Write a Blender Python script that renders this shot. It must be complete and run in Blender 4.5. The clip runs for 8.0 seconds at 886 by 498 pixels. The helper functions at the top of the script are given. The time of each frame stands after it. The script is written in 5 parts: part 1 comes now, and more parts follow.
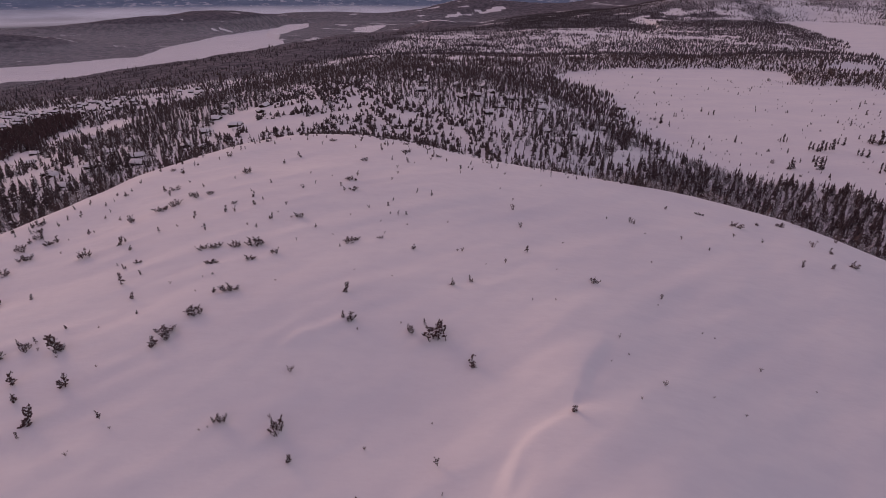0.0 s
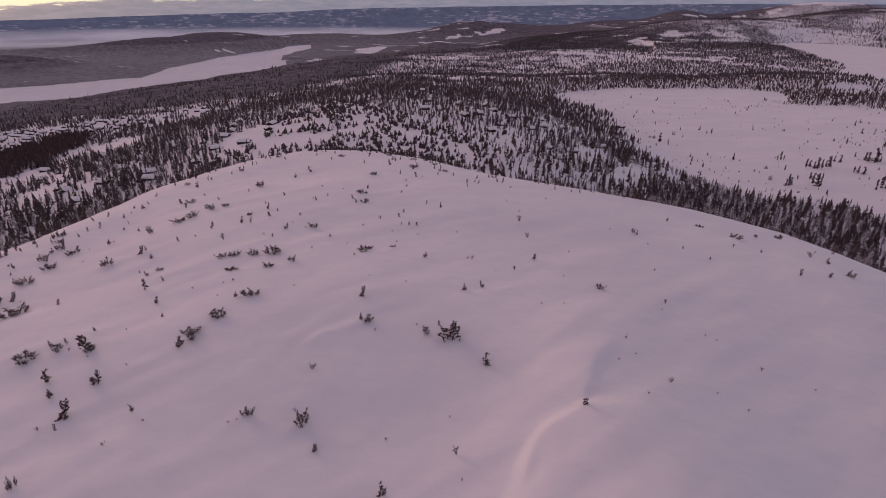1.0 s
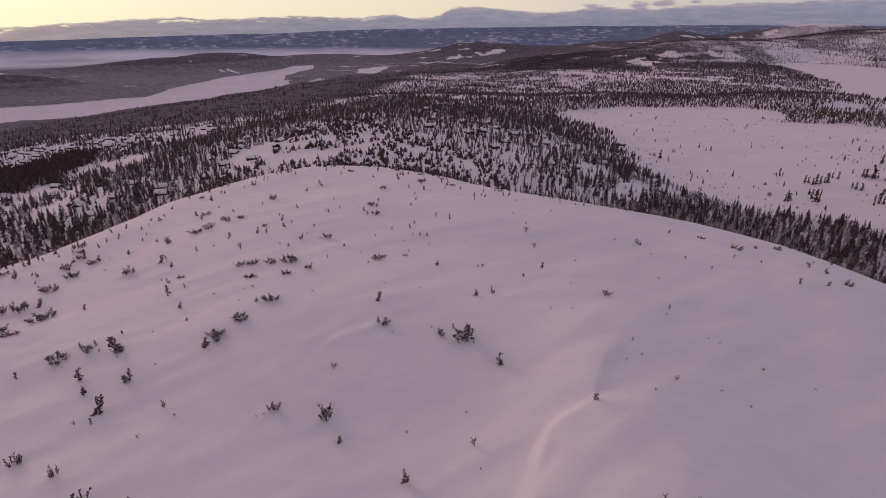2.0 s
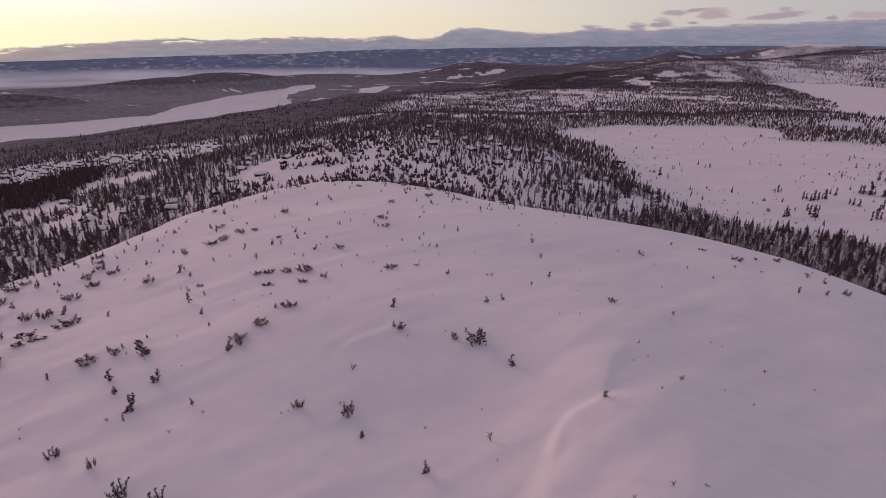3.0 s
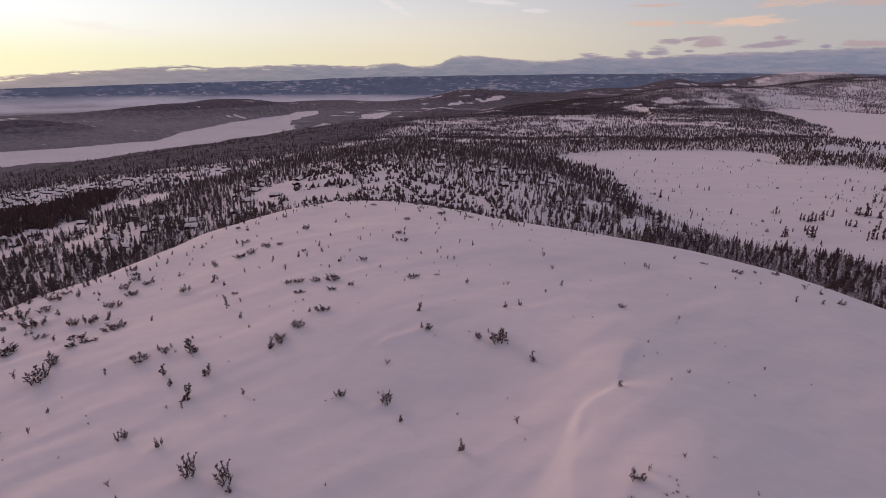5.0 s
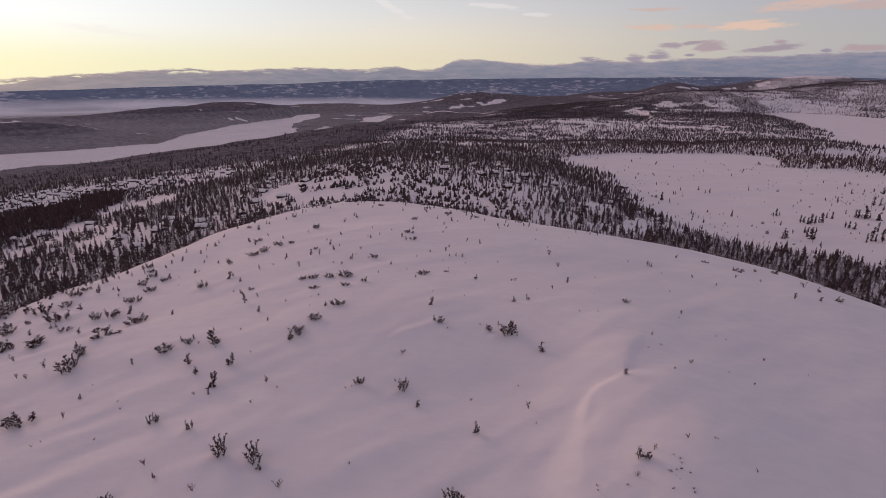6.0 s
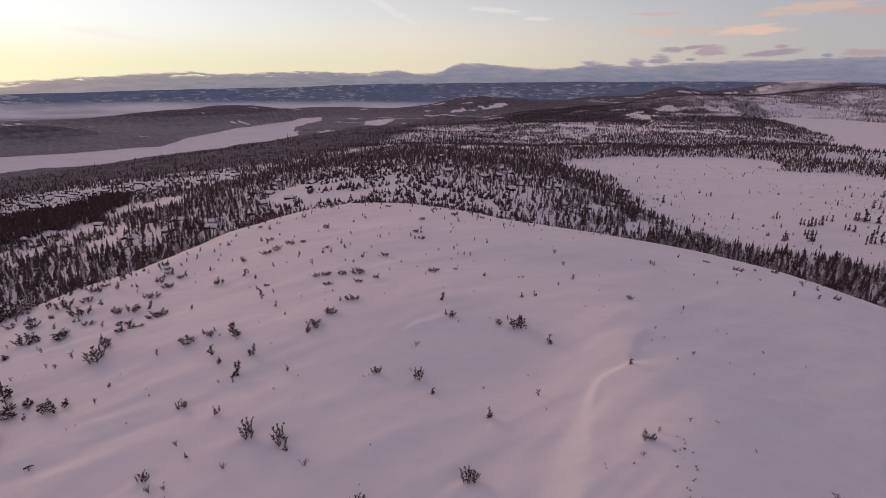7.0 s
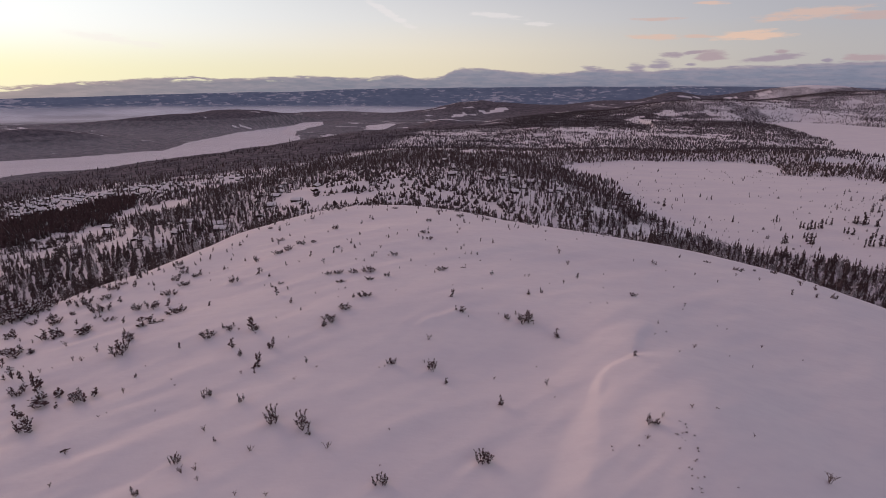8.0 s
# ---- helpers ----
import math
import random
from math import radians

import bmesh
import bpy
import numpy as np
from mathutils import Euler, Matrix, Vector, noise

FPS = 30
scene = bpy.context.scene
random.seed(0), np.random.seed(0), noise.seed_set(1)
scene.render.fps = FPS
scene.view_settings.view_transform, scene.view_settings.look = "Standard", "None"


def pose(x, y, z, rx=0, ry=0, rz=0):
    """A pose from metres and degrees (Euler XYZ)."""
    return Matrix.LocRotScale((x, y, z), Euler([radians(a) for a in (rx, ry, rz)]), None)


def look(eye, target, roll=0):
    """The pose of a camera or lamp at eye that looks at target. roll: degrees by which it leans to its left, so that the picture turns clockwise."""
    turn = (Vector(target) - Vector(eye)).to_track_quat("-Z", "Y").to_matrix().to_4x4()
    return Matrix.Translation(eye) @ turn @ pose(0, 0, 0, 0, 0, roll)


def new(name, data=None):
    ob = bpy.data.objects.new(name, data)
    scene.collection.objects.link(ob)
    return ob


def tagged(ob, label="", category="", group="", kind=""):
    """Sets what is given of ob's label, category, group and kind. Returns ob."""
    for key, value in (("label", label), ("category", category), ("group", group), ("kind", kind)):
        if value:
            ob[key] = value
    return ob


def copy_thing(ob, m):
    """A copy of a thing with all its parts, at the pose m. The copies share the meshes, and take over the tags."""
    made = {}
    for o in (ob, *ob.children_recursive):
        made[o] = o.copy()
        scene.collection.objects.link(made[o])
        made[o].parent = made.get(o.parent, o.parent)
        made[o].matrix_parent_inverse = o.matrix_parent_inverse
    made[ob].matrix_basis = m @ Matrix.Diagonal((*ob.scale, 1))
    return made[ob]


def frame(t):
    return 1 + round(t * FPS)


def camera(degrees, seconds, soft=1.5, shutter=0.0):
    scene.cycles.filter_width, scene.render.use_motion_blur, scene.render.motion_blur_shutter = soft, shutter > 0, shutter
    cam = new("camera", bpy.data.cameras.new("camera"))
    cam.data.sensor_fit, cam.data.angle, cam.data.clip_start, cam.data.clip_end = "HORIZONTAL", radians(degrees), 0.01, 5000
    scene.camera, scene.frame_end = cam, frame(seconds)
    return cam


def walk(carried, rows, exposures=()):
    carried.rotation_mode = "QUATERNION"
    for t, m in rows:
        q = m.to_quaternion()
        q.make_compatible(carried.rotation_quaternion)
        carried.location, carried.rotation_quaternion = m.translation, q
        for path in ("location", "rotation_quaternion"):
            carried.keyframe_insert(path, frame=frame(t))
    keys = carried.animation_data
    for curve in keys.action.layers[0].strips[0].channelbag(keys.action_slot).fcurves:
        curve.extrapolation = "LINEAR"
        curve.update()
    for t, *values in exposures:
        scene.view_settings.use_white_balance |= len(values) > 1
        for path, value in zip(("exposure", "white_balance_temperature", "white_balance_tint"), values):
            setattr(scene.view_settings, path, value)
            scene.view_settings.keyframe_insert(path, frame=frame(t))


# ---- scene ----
cam = camera(77.0, 8.0, soft=0.7)
# seconds, x, y, z, yaw, pitch, lean
ROWS = [
    (0.0, 15.58, 32.59, 42.10, -0.35, -25.74, 0.32),
    (0.5, 14.61, 30.52, 42.01, -0.34, -24.77, 0.34),
    (1.0, 13.63, 28.47, 41.92, -0.35, -23.81, 0.34),
    (1.5, 12.65, 26.42, 41.84, -0.30, -22.87, 0.33),
    (3.0, 9.66, 20.33, 41.64, -0.25, -20.11, 0.33),
    (3.5, 8.66, 18.31, 41.59, -0.23, -19.21, 0.33),
    (4.0, 7.67, 16.29, 41.54, -0.24, -18.50, 0.36),
    (4.5, 6.68, 14.27, 41.50, -0.23, -17.93, 0.35),
    (6.0, 3.75, 8.20, 41.43, -0.15, -17.26, 0.45),
    (6.5, 2.80, 6.17, 41.42, -0.12, -17.08, 0.51),
    (7.0, 1.86, 4.13, 41.42, -0.05, -16.90, 0.56),
    (7.5, 0.94, 2.08, 41.42, -0.01, -16.70, 0.59),
    (8.0, 0.04, 0.02, 41.43, 0.01, -16.46, 0.61),
]
walk(cam, [(t, pose(x, y, z, 0, 0, yaw) @ pose(0, 0, 0, 90 + pitch) @ pose(0, 0, 0, 0, 0, lean)) for t, x, y, z, yaw, pitch, lean in ROWS],
     [(0.0, -0.02, 6500, 15), (1.5, 0.0, 6500, 13), (3.5, 0.0, 6500, 11), (4.5, -0.07, 6500, 10), (6.5, -0.08, 6500, 8.5), (8.0, -0.08, 6500, 8.5)])


# ---- sky and sun ----
SUN_AZIMUTH, SUN_HEIGHT = -44.0, 7.0  # degrees from the way ahead, and above the horizon
world = bpy.data.worlds.new("dusk_sky")
scene.world = world
world.use_nodes = True
wn, wl = world.node_tree.nodes, world.node_tree.links
wn.clear()


def sky_math(op, a, b=None, clamp=False):
    node = wn.new("ShaderNodeMath")
    node.operation, node.use_clamp = op, clamp
    for socket, value in zip(node.inputs, (a, b)):
        if value is None:
            continue
        if isinstance(value, (int, float)):
            socket.default_value = value
        else:
            wl.new(value, socket)
    return node.outputs[0]


def sky_range(v, a, b, c=0.0, d=1.0):
    node = wn.new("ShaderNodeMapRange")
    node.interpolation_type = "SMOOTHSTEP"
    wl.new(v, node.inputs["Value"])
    for name, value in (("From Min", a), ("From Max", b), ("To Min", c), ("To Max", d)):
        node.inputs[name].default_value = value
    return node.outputs[0]


def sky_mix(fac, a, b):
    node = wn.new("ShaderNodeMix")
    node.data_type = "RGBA"
    for socket, value in ((node.inputs[0], fac), (node.inputs[6], a), (node.inputs[7], b)):
        if isinstance(value, (int, float)):
            socket.default_value = value
        elif isinstance(value, tuple):
            socket.default_value = (*value, 1)
        else:
            wl.new(value, socket)
    return node.outputs[2]


coord = wn.new("ShaderNodeTexCoord")
split = wn.new("ShaderNodeSeparateXYZ")
wl.new(coord.outputs["Generated"], split.inputs[0])
SX, SY, SZ = split.outputs
azimuth = sky_math("MULTIPLY", sky_math("ARCTAN2", SX, SY), 57.29578)
height = sky_math("MULTIPLY", sky_math("ARCSINE", SZ), 57.29578)
ramp = wn.new("ShaderNodeValToRGB")
wl.new(sky_range(height, 0.0, 90.0), ramp.inputs[0])
ramp.color_ramp.elements[0].position, ramp.color_ramp.elements[0].color = 0.0, (0.80, 0.69, 0.52, 1)
ramp.color_ramp.elements[1].position, ramp.color_ramp.elements[1].color = 1.0, (0.238, 0.137, 0.212, 1)
for at, colour in ((0.004, (0.80, 0.71, 0.585)), (0.012, (0.69, 0.665, 0.67)), (0.028, (0.56, 0.555, 0.62)), (0.07, (0.44, 0.40, 0.47)), (0.2, (0.315, 0.218, 0.305))):
    step = ramp.color_ramp.elements.new(at)
    step.color = (*colour, 1)
sky = ramp.outputs[0]
sky = sky_mix(sky_range(azimuth, -8.0, 40.0, 0.0, 0.75), sky, (0.36, 0.36, 0.42))
# the glow round the hidden sun
da = sky_math("DIVIDE", sky_math("SUBTRACT", azimuth, SUN_AZIMUTH), 30.0)
dh = sky_math("DIVIDE", sky_math("SUBTRACT", height, 6.0), 14.0)
glow = sky_math("POWER", 2.71828, sky_math("MULTIPLY", sky_math("ADD", sky_math("MULTIPLY", da, da), sky_math("MULTIPLY", dh, dh)), -1.0))
warm = sky_mix(sky_range(height, 0.5, 4.8), (0.95, 0.95, 0.65), (1.02, 1.05, 1.07))
sky = sky_mix(sky_math("MULTIPLY", glow, 0.95, True), sky, warm)
# clouds, by noise that is stretched along the horizon
at_sky = wn.new("ShaderNodeCombineXYZ")
wl.new(sky_math("MULTIPLY", azimuth, 0.09), at_sky.inputs[0])
wl.new(sky_math("MULTIPLY", height, 0.5), at_sky.inputs[1])


def sky_noise(scale, detail=4.0, rough=0.55, shift=0.0):
    node = wn.new("ShaderNodeTexNoise")
    node.inputs["Scale"].default_value, node.inputs["Detail"].default_value, node.inputs["Roughness"].default_value = scale, detail, rough
    move = wn.new("ShaderNodeVectorMath")
    move.inputs[1].default_value = (shift, shift * 0.7, 0)
    wl.new(at_sky.outputs[0], move.inputs[0])
    wl.new(move.outputs[0], node.inputs["Vector"])
    return node.outputs[0]


billow = sky_noise(7.0, 5.0, 0.6)
# the top of the cloud bank, as height over azimuth
BANK = ((-60, -1.0), (-37.5, -0.55), (-33.8, -0.22), (-29.7, 0.05), (-24, 0.42), (-20.6, 0.34), (-16.6, 0.5), (-12.4, 0.65), (-8.1, 0.54), (-4.8, 0.85), (-2.6, 0.56), (-0.2, 0.84), (2.3, 1.55), (6.2, 1.32), (10.5, 1.14), (14.7, 1.5), (18.3, 1.38), (21.7, 1.6), (26.3, 1.75), (30.5, 1.9), (34.4, 2.05), (60, 2.6))
profile = wn.new("ShaderNodeFloatCurve")
curve = profile.mapping.curves[0]
for n, (at, top) in enumerate(BANK):
    place = ((at + 60) / 120, (top + 2) / 6)
    if n < 2:
        curve.points[n if n == 0 else -1].location = place
    else:
        curve.points.new(*place)
profile.mapping.update()
wl.new(sky_math("DIVIDE", sky_math("ADD", azimuth, 60.0), 120.0), profile.inputs["Value"])
bank_top = sky_math("SUBTRACT", sky_math("MULTIPLY", profile.outputs[0], 6.0), 2.0)
bank_top = sky_math("ADD", bank_top, sky_math("MULTIPLY", sky_math("SUBTRACT", billow, 0.5), 0.6))
bank = sky_range(sky_math("SUBTRACT", bank_top, height), -0.08, 0.12)
bank_colour = sky_mix(sky_range(height, -0.5, 1.8), (0.15, 0.17, 0.255), (0.212, 0.225, 0.318))
bank_colour = sky_mix(sky_math("MULTIPLY", glow, 0.2, True), bank_colour, (0.40, 0.30, 0.33))
bank_colour = sky_mix(sky_math("MULTIPLY", sky_range(sky_noise(5.0, shift=3.0), 0.35, 0.65), 0.45), bank_colour, (0.32, 0.275, 0.35))
bank_colour = sky_mix(sky_math("MULTIPLY", sky_range(sky_noise(11.0, 5.0, 0.6, 5.0), 0.45, 0.7), 0.35), bank_colour, (0.135, 0.15, 0.23))
bank_colour = sky_mix(sky_math("MULTIPLY", sky_range(sky_math("SUBTRACT", bank_top, height), 0.35, 0.0), 0.4), bank_colour, (0.44, 0.32, 0.37))
# small clouds over the bank: azimuth, height, half-width, half-height, slope, and whether the sun reaches them
DARK_PUFFS = [(14.2, 1.62, 1.1, 0.25, -0.08, 0), (18.16, 1.73, 0.8, 0.42, 0, 0), (20.1, 1.93, 1.08, 0.38, 0.03, 0), (21.1, 2.78, 1.1, 0.24, -0.05, 0.1), (22.7, 2.93, 0.9, 0.17, 0.12, 0.1), (24.2, 2.68, 1.5, 0.44, 0.02, 0.2), (22.7, 1.97, 0.5, 0.15, 0, 0), (29.1, 2.44, 2.2, 0.28, 0.1, 0.08), (29.6, 3.0, 0.6, 0.2, 0, 0.2), (33.0, 2.25, 0.42, 0.17, 0, 0), (35.6, 2.35, 1.6, 0.3, 0, 0.25)]
LIT_PUFFS = [(27.2, 4.28, 2.7, 0.44, 0.04, 1), (19.2, 4.32, 2.3, 0.24, -0.04, 0.8), (23.0, 4.34, 1.7, 0.17, 0, 0.7), (31.4, 5.85, 4.0, 0.42, 0.05, 0.75), (36.0, 5.5, 3.0, 0.3, 0, 0.5), (23.85, 7.0, 1.35, 0.17, -0.03, 0.85), (19.3, 5.83, 2.2, 0.15, 0, 0.6), (-5.3, 6.35, 2.4, 0.36, -0.55, 2), (8.9, 5.55, 1.2, 0.22, 0, 2), (5.0, 6.3, 2.6, 0.26, -0.1, 2), (-29.5, 3.4, 3.4, 0.34, -0.12, 2)]
ragged = sky_noise(5.5, 5.0, 0.6, 7.0)
for cx, cy, rx, ry, slope, lit in DARK_PUFFS + LIT_PUFFS:
    px = sky_math("DIVIDE", sky_math("SUBTRACT", azimuth, cx), rx)
    py = sky_math("DIVIDE", sky_math("SUBTRACT", sky_math("SUBTRACT", height, cy), sky_math("MULTIPLY", px, slope * rx)), ry)
    d = sky_math("ADD", sky_math("ADD", sky_math("MULTIPLY", px, px), sky_math("MULTIPLY", py, py)), sky_math("MULTIPLY", sky_math("SUBTRACT", ragged, 0.5), 4.6))
    colour = tuple(a + (b - a) * lit for a, b in zip((0.30, 0.25, 0.34), (0.86, 0.56, 0.42))) if lit < 2 else (0.90, 0.82, 0.82)
    sky = sky_mix(sky_math("MULTIPLY", sky_range(d, 1.5, 0.1), 0.85 if lit < 0.4 else 0.68 if lit < 2 else 0.4), sky, colour)
slit = sky_math("MULTIPLY", sky_range(sky_noise(4.2, 3.0, 0.5, 11.0), 0.55, 0.63), sky_range(sky_math("ABSOLUTE", sky_math("ADD", sky_math("SUBTRACT", height, bank_top), 0.22)), 0.2, 0.02))
slit = sky_math("MULTIPLY", slit, sky_range(azimuth, 6.0, -20.0, 0.1, 0.85))
bank = sky_math("MULTIPLY", bank, sky_math("SUBTRACT", 1.0, slit))
sky = sky_mix(sky_math("MULTIPLY", bank, 0.93), sky, bank_colour)
nishita = wn.new("ShaderNodeTexSky")
nishita.sky_type, nishita.sun_disc = "NISHITA", False
nishita.sun_elevation, nishita.sun_rotation = radians(SUN_HEIGHT), radians(SUN_AZIMUTH)
airy = wn.new("ShaderNodeBackground")
airy.inputs[1].default_value = 0.002
wl.new(nishita.outputs[0], airy.inputs[0])
dusk = wn.new("ShaderNodeBackground")
dusk.inputs[1].default_value = 1.03
wl.new(sky, dusk.inputs[0])
both, out = wn.new("ShaderNodeAddShader"), wn.new("ShaderNodeOutputWorld")
wl.new(airy.outputs[0], both.inputs[0])
wl.new(dusk.outputs[0], both.inputs[1])
wl.new(both.outputs[0], out.inputs[0])

sun = new("sun", bpy.data.lights.new("sun", "SUN"))
sun.data.energy, sun.data.angle, sun.data.color = 1.75, radians(27), (1.0, 0.58, 0.40)
sa, sh = radians(SUN_AZIMUTH), radians(SUN_HEIGHT)
sun.matrix_world = look((math.sin(sa) * math.cos(sh), math.cos(sa) * math.cos(sh), math.sin(sh)), (0, 0, 0))


# ---- materials ----
class Stuff:
    """A node material, with short ways to add its nodes."""

    def __init__(self, name, rough=0.8):
        self.mat = bpy.data.materials.new(name)
        self.mat.use_nodes = True
        self.nodes, self.links = self.mat.node_tree.nodes, self.mat.node_tree.links
        self.bsdf = self.nodes["Principled BSDF"]
        self.bsdf.inputs["Roughness"].default_value = rough
        self.bsdf.inputs["Specular IOR Level"].default_value = 0.0
        self.where = self.nodes.new("ShaderNodeTexCoord").outputs["Object"]

    def put(self, value, socket):
        if isinstance(value, (int, float)):
            socket.default_value = value
        elif isinstance(value, tuple):
            socket.default_value = (*value, 1) if len(value) == 3 and len(socket.default_value) == 4 else value
        else:
            self.links.new(value, socket)

    def noise(self, scale, detail=4.0, stretch=(1, 1, 1), rough=0.55):
        place = self.nodes.new("ShaderNodeMapping")
        place.inputs["Scale"].default_value = stretch
        self.links.new(self.where, place.inputs[0])
        node = self.nodes.new("ShaderNodeTexNoise")
        node.inputs["Scale"].default_value, node.inputs["Detail"].default_value, node.inputs["Roughness"].default_value = scale, detail, rough
        self.links.new(place.outputs[0], node.inputs["Vector"])
        return node.outputs[0]

    def span(self, v, a, b, c=0.0, d=1.0):
        node = self.nodes.new("ShaderNodeMapRange")
        node.interpolation_type = "SMOOTHSTEP"
        self.put(v, node.inputs["Value"])
        for name, value in (("From Min", a), ("From Max", b), ("To Min", c), ("To Max", d)):
            self.put(value, node.inputs[name])
        return node.outputs[0]

    def math(self, op, a, b=0.0):
        node = self.nodes.new("ShaderNodeMath")
        node.operation = op
        self.put(a, node.inputs[0])
        self.put(b, node.inputs[1])
        return node.outputs[0]

    def mix(self, fac, a, b):
        node = self.nodes.new("ShaderNodeMix")
        node.data_type = "RGBA"
        self.put(fac, node.inputs[0])
        self.put(a, node.inputs[6])
        self.put(b, node.inputs[7])
        return node.outputs[2]

    def attribute(self, name):
        node = self.nodes.new("ShaderNodeAttribute")
        node.attribute_name = name
        return node.outputs["Fac"]

    def island(self):
        return self.nodes.new("ShaderNodeNewGeometry").outputs["Random Per Island"]

    def each(self):
        return self.nodes.new("ShaderNodeObjectInfo").outputs["Random"]

    def colour(self, value):
        self.put(value, self.bsdf.inputs["Base Color"])
        return self

    def bump(self, v, depth, strength=1.0):
        node = self.nodes.new("ShaderNodeBump")
        node.inputs["Distance"].default_value, node.inputs["Strength"].default_value = depth, strength
        self.links.new(v, node.inputs["Height"])
        self.links.new(node.outputs[0], self.bsdf.inputs["Normal"])
        return self


def snow_ground_material():
    m = Stuff("wind_packed_snow", 0.75)
    fine, broad = m.noise(0.35, 5, (1, 1.6, 1)), m.noise(0.03, 4, (1, 1.8, 1))
    snow = m.mix(m.span(broad, 0.3, 0.7), (0.77, 0.755, 0.785), (0.83, 0.81, 0.82))
    snow = m.mix(m.span(fine, 0.35, 0.75, 0.0, 0.35), snow, (0.72, 0.705, 0.74))
    woods = m.attribute("woods")
    grain, patch = m.noise(0.11, 5, (1, 1, 0.2), 0.7), m.noise(0.012, 4, (1, 0.5, 0.2), 0.6)
    # crowns: bare birch and spruce tones, with distance haze mixed into the colour
    crowns = m.mix(m.span(m.noise(0.05, 6, (1, 1, 0.3), 0.7), 0.36, 0.64), (0.092, 0.090, 0.102), (0.205, 0.184, 0.204))
    sum_ = m.math("ADD", m.math("MULTIPLY", grain, 0.8), m.math("MULTIPLY", patch, 0.3))
    cover = m.span(m.math("SUBTRACT", m.math("MULTIPLY", woods, 1.15), sum_), -0.2, 0.16)
    m.colour(m.mix(cover, snow, crowns))
    ripple = m.noise(0.9, 4, (1, 1.3, 1))
    return m.bump(m.math("ADD", ripple, m.math("MULTIPLY", m.noise(0.22, 3, (1, 2.2, 1)), 2.0)), 0.12, 0.2).mat


def needles_material(name, dark, pale, frost):
    """Needles with hoar and snow caught in them; frost: how much of the crown is white."""
    m = Stuff(name, 0.85)
    base = m.mix(m.island(), dark, pale)
    base = m.mix(m.span(m.noise(1.7, 3), 0.3, 0.7, 0.0, 0.6), base, dark)
    white = m.span(m.noise(2.6, 4, (1, 1, 1.6), 0.7), 0.72 - 0.4 * frost, 0.80 - 0.3 * frost)
    return m.colour(m.mix(white, base, (0.62, 0.60, 0.63))).mat


def plain_material(name, a, b, scale=3.0, rough=0.8, stretch=(1, 1, 1)):
    m = Stuff(name, rough)
    m.colour(m.mix(m.span(m.noise(scale, 5, stretch), 0.3, 0.7), a, b))
    return m.bump(m.noise(scale * 3, 3, stretch), 0.02, 0.5).mat


SNOW = snow_ground_material()
SNOW_CAP = plain_material("settled_snow", (0.74, 0.73, 0.76), (0.82, 0.81, 0.83), 0.8)
NEEDLES = needles_material("spruce_needles", (0.078, 0.050, 0.053), (0.148, 0.098, 0.098), 0.25)
FOREST_NEEDLES = needles_material("forest_needles", (0.064, 0.048, 0.050), (0.138, 0.106, 0.104), 0.36)
FROSTED = needles_material("frosted_needles", (0.100, 0.088, 0.087), (0.205, 0.180, 0.178), 0.72)
# bluer than the near needles: distance haze is put into the colour
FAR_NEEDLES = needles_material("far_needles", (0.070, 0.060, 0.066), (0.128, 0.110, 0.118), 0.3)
BARK = plain_material("grey_bark", (0.055, 0.042, 0.040), (0.11, 0.088, 0.082), 4.0, 0.9, (1, 1, 0.2))
TWIG = plain_material("birch_twigs", (0.15, 0.12, 0.115), (0.25, 0.20, 0.19), 5.0, 0.9)
TIMBER = plain_material("stained_timber", (0.028, 0.021, 0.019), (0.07, 0.05, 0.042), 2.0, 0.8, (0.3, 0.3, 4))
GLASS = Stuff("window_glass", 0.08).colour((0.03, 0.035, 0.045))
GLASS.bsdf.inputs["Specular IOR Level"].default_value = 0.5
PANE = GLASS.mat
STONE = plain_material("chimney_stone", (0.16, 0.15, 0.15), (0.28, 0.26, 0.26), 2.5, 0.9)


# ---- land ----
def smooth(a, b, v):
    """0 below a, 1 above b, with a soft step between."""
    s = np.clip((np.asarray(v, float) - a) / (b - a), 0.0, 1.0)
    return s * s * (3 - 2 * s)


def hashed(i, j, seed):
    n = (i * 374761393 + j * 668265263 + seed * 1442695041) & 0xFFFFFFFF
    n = ((n ^ (n >> 13)) * 1274126177) & 0xFFFFFFFF
    return ((n ^ (n >> 16)) & 0xFFFF) / 65535.0


def value_noise(x, y, seed=0):
    """Smooth noise between -1 and 1, with cells one unit wide."""
    xi, yi = np.floor(x).astype(np.int64), np.floor(y).astype(np.int64)
    u, v = x - xi, y - yi
    u, v = u * u * (3 - 2 * u), v * v * (3 - 2 * v)
    low = hashed(xi, yi, seed) * (1 - u) + hashed(xi + 1, yi, seed) * u
    top = hashed(xi, yi + 1, seed) * (1 - u) + hashed(xi + 1, yi + 1, seed) * u
    return (low * (1 - v) + top * v) * 2 - 1


def fbm(x, y, seed=0, octaves=4):
    total, gain = 0.0, 0.5
    for n in range(octaves):
        total = total + gain * value_noise(x * 2.03**n + 17.3 * n, y * 2.03**n - 9.1 * n, seed + n)
        gain *= 0.5
    return total


def mound(x, y, cx, cy, rx, ry, turn=0.0):
    """A rounded hill of height 1 with half-widths rx and ry, turned by degrees."""
    c, s = math.cos(radians(turn)), math.sin(radians(turn))
    u, v = ((x - cx) * c + (y - cy) * s) / rx, (-(x - cx) * s + (y - cy) * c) / ry
    return np.exp(-(u * u + v * v))


